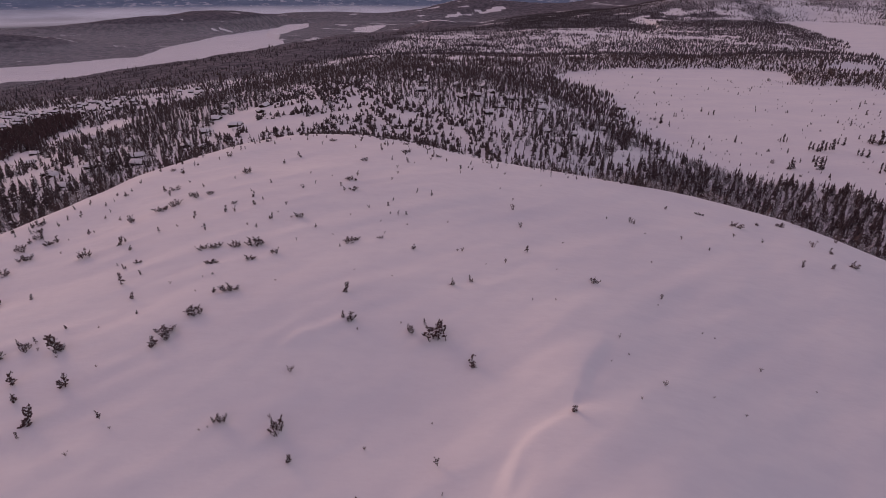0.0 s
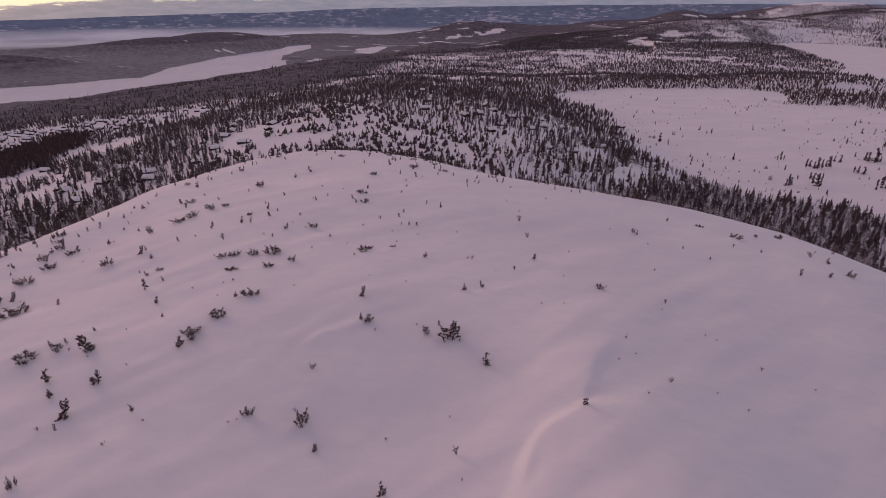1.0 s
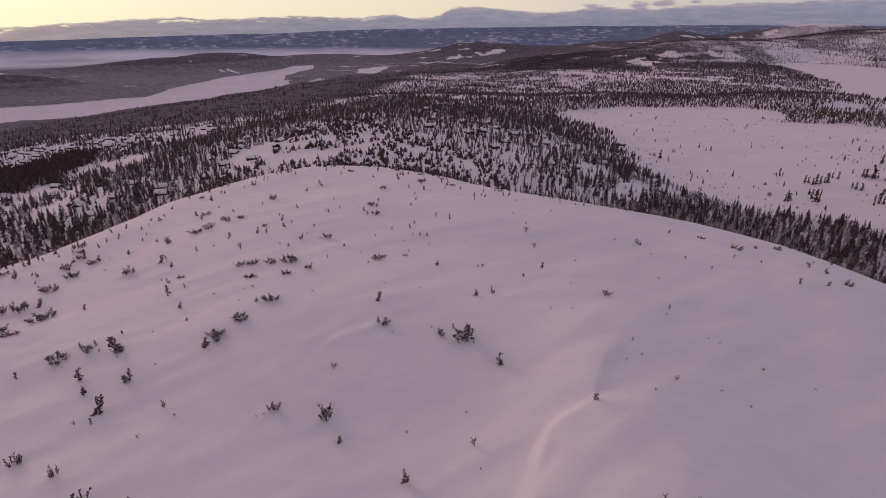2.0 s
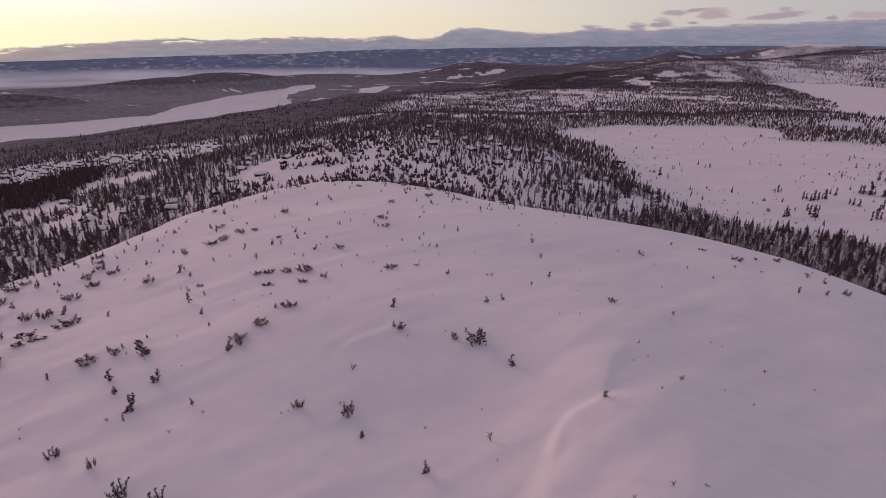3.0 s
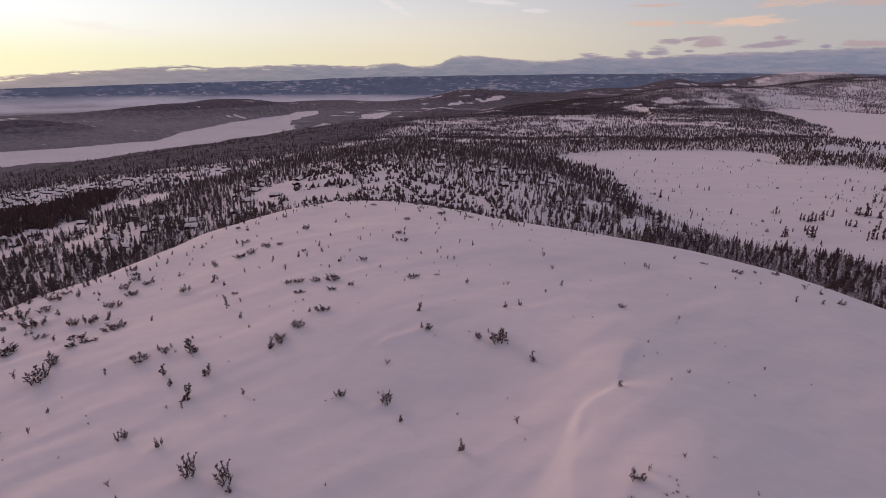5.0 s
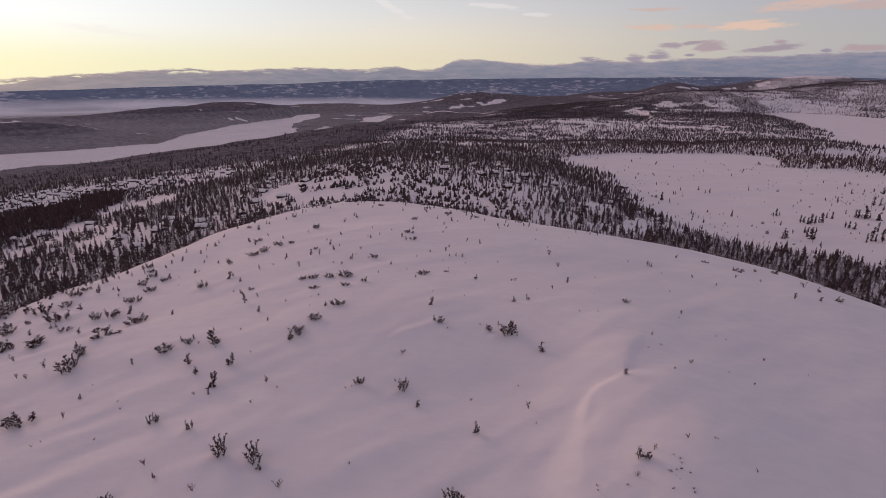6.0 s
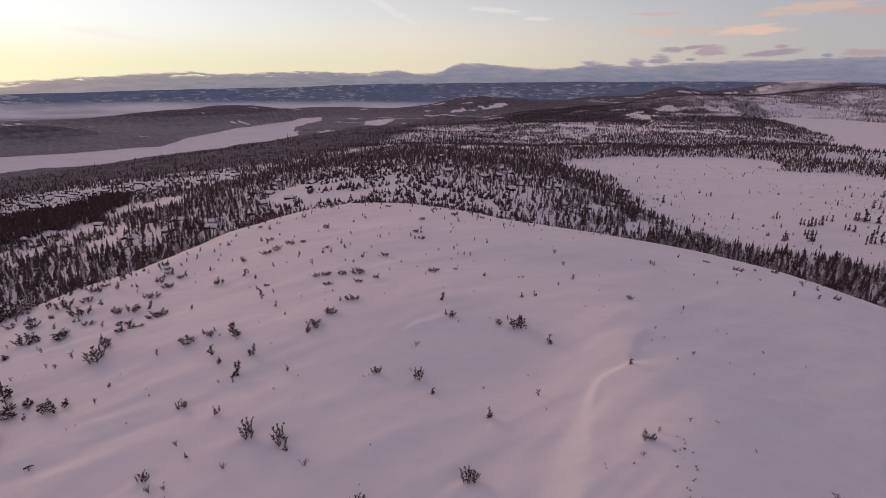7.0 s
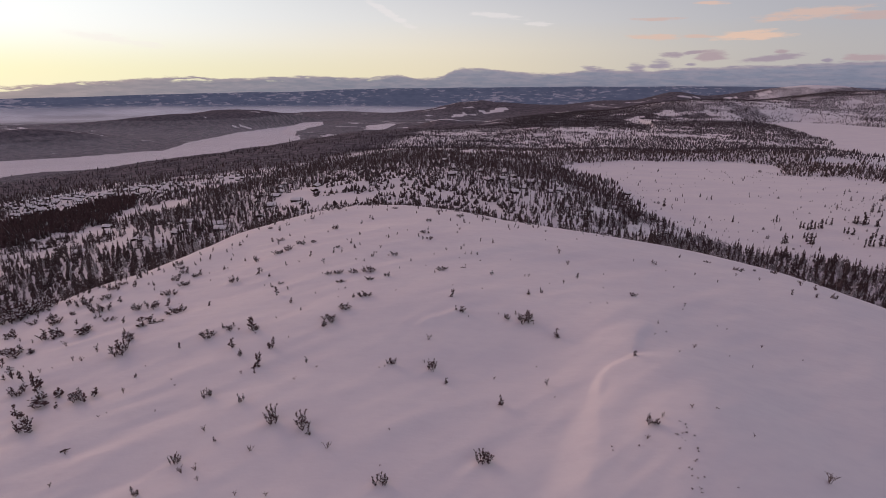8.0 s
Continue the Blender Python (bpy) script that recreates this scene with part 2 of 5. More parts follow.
def soft_max(a, b, w):
    h = np.clip(0.5 + 0.5 * (a - b) / w, 0.0, 1.0)
    return b + (a - b) * h + w * h * (1 - h)


# thickets on the fell: x, y, width, height
THICKETS = [(-6.7, 52.3, 1.4, 1.9), (5.1, 56.1, 1.7, 2.4), (-32.3, 57.3, 1.1, 2.2), (26, 59.7, 1.4, 1.8), (-17.8, 62.7, 2.1, 2.9), (-22.2, 63.9, 2, 3.2), (-58.3, 67.2, 2.1, 2.7), (-28.2, 69.1, 0.9, 2), (-34, 71.4, 1.2, 2.1), (-53.9, 74, 3, 2.9), (-60.1, 74.5, 4, 2.4), (-1.4, 76.8, 1.6, 2.5), (-67.1, 77.8, 2.1, 2.1), (-7.9, 78.1, 1.2, 1.8), (-56.1, 88, 3.3, 3), (-41.8, 91, 2.2, 1.7), (-33.5, 91.8, 1.1, 1.4), (-38.5, 92.7, 1.3, 1.7), (14.9, 92.7, 2.6, 2.9), (-20.3, 93.3, 1.6, 1.9)]
THICKETS += [(11.7, 93.5, 1.2, 1.7), (-57.8, 93.7, 2.4, 2.2), (-78.7, 93.9, 4.1, 2.7), (-21, 94.6, 2, 1.2), (3.3, 95.9, 1.6, 1.4), (-84, 96.4, 1.9, 1.3), (-18.5, 98.6, 2.1, 1.6), (-77.1, 100.3, 3.5, 2.7), (-71.1, 101.2, 3.6, 2.2), (-58.3, 101.2, 4.3, 1.8), (-15.5, 104.6, 2.1, 1.6), (-89.6, 105.2, 2.3, 1.9), (-69.3, 106.7, 1.9, 1), (-55.3, 107.4, 3.4, 2.4), (-81.8, 108.5, 2.2, 1.8), (39.8, 109.1, 1.3, 1.3), (-65.9, 111.5, 1.7, 2.6), (-62.7, 111.9, 2.4, 3), (-89.7, 112.1, 2.1, 1.4), (-74.3, 113, 3.3, 2.7)]
THICKETS += [(-81.3, 113, 1.5, 1.2), (-86.2, 113.7, 1.8, 1.4), (-22.4, 115.1, 1.6, 0.8), (-16.1, 115.8, 1.5, 0.9), (-98.7, 116.9, 3.7, 2.6), (-12.4, 117.5, 1.2, 1.6), (-98.4, 117.5, 6, 5.4), (-97.4, 118, 2.5, 1.8), (-36.6, 118.5, 1.1, 0.9), (-82.8, 119.1, 2.9, 3.4), (-97.3, 119.9, 5.8, 5.3), (-62.7, 120.2, 2.2, 1.9), (-26.1, 120.8, 1.6, 1.1), (-94, 121, 2.3, 3.6), (-20.6, 121.6, 1.8, 1.1), (-78.8, 121.6, 2.1, 1.7), (-24.1, 121.7, 1.8, 1.1), (-17.1, 121.8, 2.5, 1.8), (-0.3, 121.9, 2, 0.7), (-94.4, 123.8, 3.8, 4.4)]
THICKETS += [(-49.3, 123.9, 2, 2.3), (-62.5, 126.3, 2.1, 1.9), (-80.9, 127.6, 1.9, 2.6), (97.5, 130, 1.8, 1.6), (-80.3, 131.1, 1.7, 1.5), (-66.7, 131.1, 1.9, 2.3), (-62.9, 134.1, 1.6, 1.7), (-12.2, 134.7, 1.5, 1.8), (-67.4, 137.5, 1.4, 1.5), (-49.8, 141.8, 1.6, 2.2), (-45.1, 145.6, 2.2, 1.6), (81.8, 146.8, 2.3, 1.4), (-42.7, 147.4, 2.2, 1.9), (-3.8, 150.7, 1.9, 1.4), (-39.5, 151.3, 1.4, 2.4), (89.4, 151.8, 1.1, 1), (-36.9, 153, 1.4, 1.2), (-41.3, 153.3, 1.4, 1.5), (76.5, 153.6, 1.5, 0.9), (97.1, 155.1, 1.7, 1.7)]
THICKETS += [(-5.3, 158.4, 2.3, 1.5), (-33.9, 170.2, 2.2, 2.1), (-4.7, 178, 1.6, 1.4), (4.9, 123.9, 0.9, 0.6), (161.4, 231.3, 2.8, 2.0), (156.6, 240.1, 2.3, 2.0), (167.3, 225.2, 3.9, 5.0), (168.1, 217.1, 4.9, 3.8), (0.7, 123.0, 1.0, 0.8), (-28.4, 144.4, 1.1, 0.8)]
DRIFT = [(30.6, 78.4), (27.0, 76.1), (25.0, 74.9), (23.5, 73.1), (22.1, 70.5), (21.3, 68.4), (19.9, 65.7), (18.2, 63.0), (16.0, 58.2), (13.3, 52.8), (10.0, 47.0), (7.0, 41.0)]
GROOVE = [(24.3, 72.0), (23.3, 70.2), (21.9, 67.6), (20.2, 64.5)]
SCARP = [(36.5, 91.5), (34.6, 88.5), (32.5, 85.2), (30.8, 81.0)]
LAKE_LEVEL, TARN_LEVEL, BOG_LEVEL = -190.0, -75.0, -42.0
LAKE = [(-1185, 1235), (-1100, 1370), (-1050, 1455), (-965, 1490), (-890, 1605), (-785, 1755), (-725, 1865), (-670, 2095), (-625, 2415), (-695, 2655), (-670, 3090), (-720, 3355), (-845, 3195), (-990, 2715), (-1010, 2205), (-985, 1955), (-1045, 1900), (-1155, 1770), (-1245, 1690), (-1310, 1645), (-1445, 1520), (-2100, 1500), (-2000, 900)]
POND = [(-405, 2890), (-420, 3160), (-365, 3290), (-285, 3330), (-290, 3150), (-325, 2860)]
TARN = [(1095, 1970), (1025, 1660), (920, 1355), (825, 1190), (705, 1085), (640, 970), (690, 925), (660, 835), (690, 700), (1540, 1610), (1380, 1780), (1330, 1895), (1245, 2025)]
BOG = [(130, 620), (165, 660), (220, 690), (345, 690), (390, 660), (350, 575), (405, 555), (430, 515), (500, 470), (520, 380), (420, 290), (330, 228), (250, 240), (212, 258), (188, 272), (172, 280), (158, 290), (143, 298), (136, 312), (137, 349), (142, 388), (150, 445), (158, 520)]
# the edge past which the bare summit drops away
RIM = [(-130, 40), (-98, 105), (-82, 128), (-71, 137), (-65, 149), (-60, 160), (-57, 177), (-49, 193), (-42, 208), (-31, 217), (-18, 216), (3, 200), (14, 185), (34, 176), (58, 170), (84, 168), (104, 162), (116, 140), (130, 60), (125, -60), (40, -130), (-60, -120), (-120, -40)]


def inside(x, y, ring):
    """Metres from the edge of a ring of places: positive within it."""
    x, y = np.asarray(x, float), np.asarray(y, float)
    near, within = np.full(x.shape, 1e9), np.zeros(x.shape, bool)
    for (ax, ay), (bx, by) in zip(ring, ring[1:] + ring[:1]):
        ux, uy = bx - ax, by - ay
        s = np.clip(((x - ax) * ux + (y - ay) * uy) / (ux * ux + uy * uy), 0, 1)
        near = np.minimum(near, np.hypot(x - ax - s * ux, y - ay - s * uy))
        crossed = (ay > y) != (by > y)
        within ^= crossed & (x < ax + (y - ay) / (uy if uy else 1e-9) * ux)
    return np.where(within, near, -near)


def beside(x, y, line):
    """Metres from a line of places: positive on its left side."""
    near, side = np.full(np.shape(x), 1e9), np.zeros(np.shape(x))
    for (ax, ay), (bx, by) in zip(line, line[1:]):
        k = np.clip(((x - ax) * (bx - ax) + (y - ay) * (by - ay)) / ((bx - ax) ** 2 + (by - ay) ** 2), 0, 1)
        away = np.hypot(x - ax - k * (bx - ax), y - ay - k * (by - ay))
        turned = np.sign((bx - ax) * (y - ay) - (by - ay) * (x - ax))
        side = np.where(away < near, turned, side)
        near = np.minimum(near, away)
    return near * side


def far_hills(x, y):
    z = 78 * mound(x, y, -1140, 3190, 450, 320, -15)
    z = z + 44 * mound(x, y, -1345, 2810, 250, 150, 32) + 36 * mound(x, y, -1660, 2650, 330, 140, 32)
    z = z + 52 * mound(x, y, -780, 3800, 420, 230)
    z = z + 62 * mound(x, y, -1480, 1985, 280, 130, 36)
    z = z + 42 * mound(x, y, 5, 2560, 140, 200) + 12 * mound(x, y, 300, 2800, 300, 200)
    z = z + 118 * mound(x, y, 250, 4050, 420, 330)
    z = z + 22 * mound(x, y, -180, 3750, 330, 260)
    z = z + 12 * mound(x, y, 1000, 4250, 500, 300)
    z = z + 62 * mound(x, y, 1000, 2330, 360, 290)
    z = z + 8 * mound(x, y, 1680, 4250, 360, 260) + 64 * mound(x, y, 1680, 4200, 190, 200, -21)
    z = z + 140 * mound(x, y, 2540, 3970, 620, 280, -33)
    z = z + 105 * mound(x, y, 1900, 2600, 560, 480)
    return z


def land(x, y):
    """The height of the snow at a place."""
    x, y = np.asarray(x, float), np.asarray(y, float)
    r = np.hypot(x, y)
    s = -0.75 * x + 0.25 * y
    z = BOG_LEVEL - 3 * smooth(-50, -150, x) - 150 * smooth(150, 1250, s) * smooth(-600, 400, y)
    z = z - 33 * smooth(700, 1150, y + 0.05 * x) * smooth(-300, 200, x) - 30 * smooth(1500, 3400, y) * smooth(1500, 200, x)
    z = np.maximum(z, LAKE_LEVEL + 4) + far_hills(x, y)
    z = z + smooth(250, 900, r) * (13 * fbm(x / 420, y / 420, 3) + 5 * fbm(x / 90, y / 90, 5, 3))
    # lakes and the open bog lie flat
    wobble = 24 * fbm(x / 130, y / 130, 21, 3)
    for ring, level, shore in ((LAKE, LAKE_LEVEL, 110), (POND, LAKE_LEVEL + 8, 60), (TARN, TARN_LEVEL, 130)):
        edge = inside(x, y, ring) + wobble
        z = np.where(edge > -400, np.maximum(z, level + 2.5 * smooth(0, -25, edge) + 4 * smooth(0, -150, edge)), z)
        z = z + (level - z) * smooth(-shore, 0, edge)
    edge = inside(x, y, BOG)
    z = z + (BOG_LEVEL - 0.014 * np.maximum(y - 300, 0) - z) * smooth(-60, 10, edge)
    # the wooded knoll past the summit
    k = np.where(x + 5 < 0, 0.0009, 0.0015)
    knoll = -12 - 34 * smooth(330, 760, y) - k * (x + 5) ** 2 - 0.0009 * np.maximum(260 - y, 0) ** 2 - 0.0011 * np.maximum(y - 640, 0) ** 2
    z = soft_max(z, knoll + 3 * fbm(x / 60, y / 60, 8, 3), 12.0)
    # the bare summit, with its drifts
    dx = x - 3 + 0.16 * np.maximum(y - 110, 0)
    top = 0.35 - np.where(dx < 0, 0.00118, 0.00105) * dx * dx - 0.0005 * np.maximum(y - 115, 0) ** 2 - 0.0005 * np.minimum(np.maximum(112 - y, 0), 90) ** 2 - 0.0005 * np.maximum(-40 - y, 0) ** 2
    top = top + 3.6 * mound(x, y, 34, 60, 15, 38)
    # hollows and swells
    top = top + 0.9 * mound(x, y, 0, 100, 26, 11) - 0.9 * mound(x, y, 14, 77, 17, 9) - 2.0 * mound(x, y, -58, 143, 17, 34)
    top = top - 1.2 * mound(x, y, -29, 183, 17, 22) - 0.8 * mound(x, y, 30, 132, 20, 12) + 1.0 * mound(x, y, 93, 128, 18, 26)
    # the sharp drift behind the lone bush: a step up towards the east, with a groove beside its crest
    off = beside(x, y, DRIFT)
    low_end = smooth(73, 54, y)
    step = smooth(-1.0 - low_end, 0.5 + 3.3 * low_end, off) * np.exp(-np.maximum(off - 3 * low_end, 0) / (8 + 6 * low_end))
    top = top + (0.36 + 0.34 * low_end + 0.2 * fbm(x / 3.5, y / 3.5, 39, 2)) * step * smooth(42, 52, y) * smooth(79.5, 77, y)
    off = beside(x, y, GROOVE)
    top = top - 0.06 * np.exp(-((off - 0.3) / 0.7) ** 2) * smooth(63.5, 66, y) * smooth(73, 71, y)
    # the long swell that ends in a scarp to the east
    off = beside(x, y, SCARP)
    top = top + 0.45 * smooth(-9, -0.2, off) * smooth(1.7, -0.2, off) * smooth(76, 84, y) * smooth(95, 87, y)
    # tails of packed snow in the lee of the bushes
    off = beside(x, y, [(3.5, 97.6), (0.0, 94.5), (-2.6, 93.2), (-4.5, 90.5)])
    top = top + 0.3 * smooth(-1.0, 0.4, off) * np.exp(-np.maximum(off, 0) / 3.0) * smooth(89.5, 92, y) * smooth(98, 96.5, y)
    for bx, by, wide, tall in THICKETS:
        if np.size(x) > 1 or (abs(x - bx) < 9 and abs(y - by) < 9):
            along, across = -0.755 * (x - bx) - 0.655 * (y - by), 0.655 * (x - bx) - 0.755 * (y - by)
            tail = np.exp(-(across / (0.3 + 0.3 * wide)) ** 2) * smooth(-1.2, 0.2, along) * smooth(1.6 + 1.5 * tall, 0.3, along)
            scoop = np.exp(-((along + 0.9) / 0.8) ** 2 - (across / (0.5 * wide + 0.5)) ** 2)
            top = top + (0.05 + 0.06 * tall) * tail - 0.1 * scoop
    over = np.maximum(-inside(x, y, RIM) + 3.5 * fbm(x / 17, y / 17, 33, 2) * smooth(20, -30, x), 0)
    top = top - np.where(over < 35, 0.0075 * over * over, 9.19 + 0.525 * (over - 35))
    u, v = 0.82 * x + 0.57 * y, -0.57 * x + 0.82 * y
    drift = 0.46 * fbm(u / 36, v / 23, 31, 2) + 0.3 * fbm(u / 17, v / 5.5, 35, 3) + 0.09 * fbm(u / 7, v / 2.2, 37, 2)
    top = top + drift * (1 + 0.7 * smooth(-5, -50, x)) * smooth(-30, 20, inside(x, y, RIM))
    return soft_max(top, z, 7.0)


# ---- building helpers ----
def mesh_of(name, verts, faces, material, smooth_faces=False, loops=3):
    """A mesh from arrays of places and of faces that all have the same number of corners."""
    verts, faces = np.asarray(verts, np.float32).reshape(-1, 3), np.asarray(faces, np.int32).reshape(-1, loops)
    me = bpy.data.meshes.new(name)
    me.vertices.add(len(verts))
    me.vertices.foreach_set("co", verts.ravel())
    me.loops.add(faces.size)
    me.loops.foreach_set("vertex_index", faces.ravel())
    me.polygons.add(len(faces))
    me.polygons.foreach_set("loop_start", np.arange(0, faces.size, loops, dtype=np.int32))
    me.polygons.foreach_set("use_smooth", np.full(len(faces), smooth_faces, bool))
    me.materials.append(material)
    me.update(calc_edges=True)
    me.validate()
    return me


def part(name, me, parent, label=""):
    ob = new(name, me)
    ob.parent = parent
    return tagged(ob, label)


class Shape:
    """Collects triangles."""

    def __init__(self):
        self.v, self.f = [], []

    def add(self, verts, faces):
        n = len(self.v)
        self.v += [tuple(p) for p in verts]
        self.f += [(a + n, b + n, c + n) for a, b, c in faces]

    def spray(self, base, way, side, length, width, thick, droop):
        """A bough: a drooping, pointed tuft from base along way."""
        base, way, side = np.array(base), np.array(way), np.array(side)
        up = np.array((0, 0, 1.0))
        mid = base + way * length * 0.55 + up * (-droop * 0.35 * length)
        tip = base + way * length - up * droop * length
        self.add([base, mid + side * width, mid - side * width, tip, mid + up * thick, mid - up * thick * 0.7],
                 [(0, 1, 4), (0, 4, 2), (3, 4, 1), (3, 2, 4), (0, 5, 1), (0, 2, 5), (3, 1, 5), (3, 5, 2)])

    def stick(self, a, b, ra, rb, sides=4):
        a, b = Vector(a), Vector(b)
        q = (b - a).to_track_quat("Z", "Y")
        ring = [Vector((math.cos(2 * math.pi * n / sides), math.sin(2 * math.pi * n / sides), 0)) for n in range(sides)]
        verts = [a + q @ (r * ra) for r in ring] + [b + q @ (r * rb) for r in ring]
        faces = []
        for n in range(sides):
            m = (n + 1) % sides
            faces += [(n, m, sides + m), (n, sides + m, sides + n)]
        faces += [(sides, sides + n, sides + n + 1) for n in range(1, sides - 1)]
        self.add(verts, faces)

    def mesh(self, name, material, smooth_faces=False):
        return mesh_of(name, self.v, self.f, material, smooth_faces)


def grow_spruce(crown, caps, wood, rng, foot, tall, wide, lean, whorls, each, snow, taper=0.75, up=0.0):
    """One stunted, crooked stem with small tufts of needles set close along its boughs, into three shapes. up: how far the boughs turn upwards."""
    stem, bend = Shape(), (rng.uniform(-0.12, 0.12) * tall, rng.uniform(-0.12, 0.12) * tall)

    def spine(k):
        """The middle of the stem at a share of its height."""
        w = 4 * k * (1 - k)
        return (foot[0] + lean[0] * tall * k + bend[0] * w, foot[1] + lean[1] * tall * k + bend[1] * w, foot[2] + tall * k)

    knots = [(foot[0], foot[1], foot[2] - 0.3), spine(0.35), spine(0.7), spine(1.0)]
    for n in range(3):
        stem.stick(knots[n], knots[n + 1], (0.034 - 0.009 * n) * tall + 0.012, (0.025 - 0.009 * n) * tall + 0.01, 5)
    wood.append(stem)
    gust = rng.uniform(0, 6.28)
    for w in range(whorls):
        k = (w + rng.uniform(0.1, 0.9)) / whorls
        reach = wide * (1 - 0.85 * k) ** taper * rng.uniform(0.4, 1.3)
        for _ in range(each):
            if rng.random() < 0.2:
                continue
            a = rng.uniform(0, 2 * math.pi)
            base = spine(min(0.05 + 0.93 * k + rng.uniform(-0.04, 0.04), 1.0))
            long = reach * rng.uniform(0.5, 1.15) * (1 + 0.4 * math.cos(a - gust))
            rise = up + rng.uniform(-0.25, 0.5)
            for step in (0.15, 0.5, 0.85):
                b = a + rng.uniform(-0.8, 0.8)
                at = (base[0] + long * step * math.cos(a), base[1] + long * step * math.sin(a), base[2] + long * step * rise + rng.uniform(-0.02, 0.02))
                size = (0.06 + 0.3 * long) * rng.uniform(0.7, 1.35) * (1.15 - 0.45 * step)
                way, side = (math.cos(b), math.sin(b), rise + rng.uniform(-0.2, 0.6)), (-math.sin(b), math.cos(b), 0)
                heap = caps if rng.random() < 0.55 * snow else crown
                heap.spray(at, way, side, size * rng.uniform(1.0, 1.5), size * rng.uniform(0.45, 0.75), size * 0.5, rng.uniform(0.0, 0.4) * (1 - up))
    tip = spine(1.0)
    crown.stick(spine(0.9), (tip[0] + lean[0] * 0.1, tip[1] + lean[1] * 0.1, tip[2] + 0.05 * tall), 0.035 * tall, 0.008, 5)


def finish_tree(name, crown, caps, wood, crown_material=None):
    thing = new(name)
    for stem in wood:
        part("trunk" if stem is wood[0] else "stem", stem.mesh("stem", BARK), thing)
    part("crown", crown.mesh("crown", crown_material or NEEDLES), thing)
    if caps.f:
        part("snow_load", caps.mesh("snow_load", SNOW_CAP), thing, "white snow caught on the boughs")["kind"] = "stuff"
    return thing


def lone_spruce(seed):
    """A wind-clipped spruce, one metre tall."""
    rng = random.Random(seed)
    crown, caps, wood = Shape(), Shape(), []
    lean = (rng.uniform(-0.26, 0.26), rng.uniform(-0.26, 0.26))
    grow_spruce(crown, caps, wood, rng, (0, 0, 0), 1.0, rng.uniform(0.15, 0.26), lean, 9, 4, 0.55, 0.4, 0.25)
    if rng.random() < 0.5:
        a = rng.uniform(0, 6.28)
        grow_spruce(crown, caps, wood, rng, (0.14 * math.cos(a), 0.14 * math.sin(a), 0), 0.5, 0.2, (0.2 * math.cos(a), 0.2 * math.sin(a)), 5, 5, 0.2)
    return finish_tree("stunted_spruce", crown, caps, wood)


def spruce_thicket(seed):
    """A low thicket of spruce stems from one root, one metre wide and one tall."""
    rng = random.Random(seed)
    crown, caps, wood = Shape(), Shape(), []
    for n in range(rng.randint(9, 13)):
        a, d = rng.uniform(0, 6.28), 0.5 * math.sqrt(rng.random())
        x, y = d * math.cos(a), d * math.sin(a)
        tall = (1.0 if n == 0 else rng.uniform(0.35, 0.95)) * (1 - 0.45 * d)
        grow_spruce(crown, caps, wood, rng, (x, y, 0), tall, rng.uniform(0.12, 0.2), (1.0 * x + rng.uniform(-0.25, 0.25), 1.0 * y + rng.uniform(-0.3, 0.3)), 6, 3, 0.6, 0.4, 0.6)
    return finish_tree("spruce_thicket", crown, caps, wood)


def birch_shrub(seed):
    """Bare twigs that stand out of the snow, one metre tall."""
    rng = random.Random(seed)
    wood, fine = [], Shape()
    for _ in range(rng.randint(4, 7)):
        a, s = rng.uniform(0, 6.28), rng.uniform(0.15, 0.6)
        foot = (rng.uniform(-0.12, 0.12), rng.uniform(-0.12, 0.12), -0.2)
        knee = (foot[0] + s * 0.4 * math.cos(a), foot[1] + s * 0.4 * math.sin(a), rng.uniform(0.3, 0.55))
        tip = (foot[0] + s * math.cos(a), foot[1] + s * math.sin(a), rng.uniform(0.6, 1.0))
        stem = Shape()
        stem.stick(foot, knee, 0.035, 0.026)
        stem.stick(knee, tip, 0.026, 0.009)
        wood.append(stem)
        for _ in range(7):
            k, b = rng.uniform(0.1, 0.95), rng.uniform(0, 6.28)
            at = [knee[i] + (tip[i] - knee[i]) * k for i in range(3)]
            fine.stick(at, (at[0] + 0.2 * math.cos(b), at[1] + 0.2 * math.sin(b), at[2] + rng.uniform(0.02, 0.22)), 0.018, 0.006, 3)
            fine.spray(at, (math.cos(b), math.sin(b), 0.4), (-math.sin(b), math.cos(b), 0), rng.uniform(0.1, 0.2), 0.02, 0.02, 0.0)
    thing = new("birch_shrub")
    for stem in wood:
        part("stem", stem.mesh("stem", TWIG), thing)
    part("brushwood", fine.mesh("brushwood", TWIG), thing)["kind"] = "stuff"
    return thing


def bog_spruce(seed):
    """A full spruce of the open bog, one metre tall in its plan, to be scaled."""
    rng = random.Random(seed)
    crown, caps, wood = Shape(), Shape(), []
    grow_spruce(crown, caps, wood, rng, (0, 0, 0), 1.0, rng.uniform(0.13, 0.19), (rng.uniform(-0.03, 0.03), rng.uniform(-0.03, 0.03)), 11, 5, 0.15)
    return finish_tree("bog_spruce", crown, caps, wood, FOREST_NEEDLES)


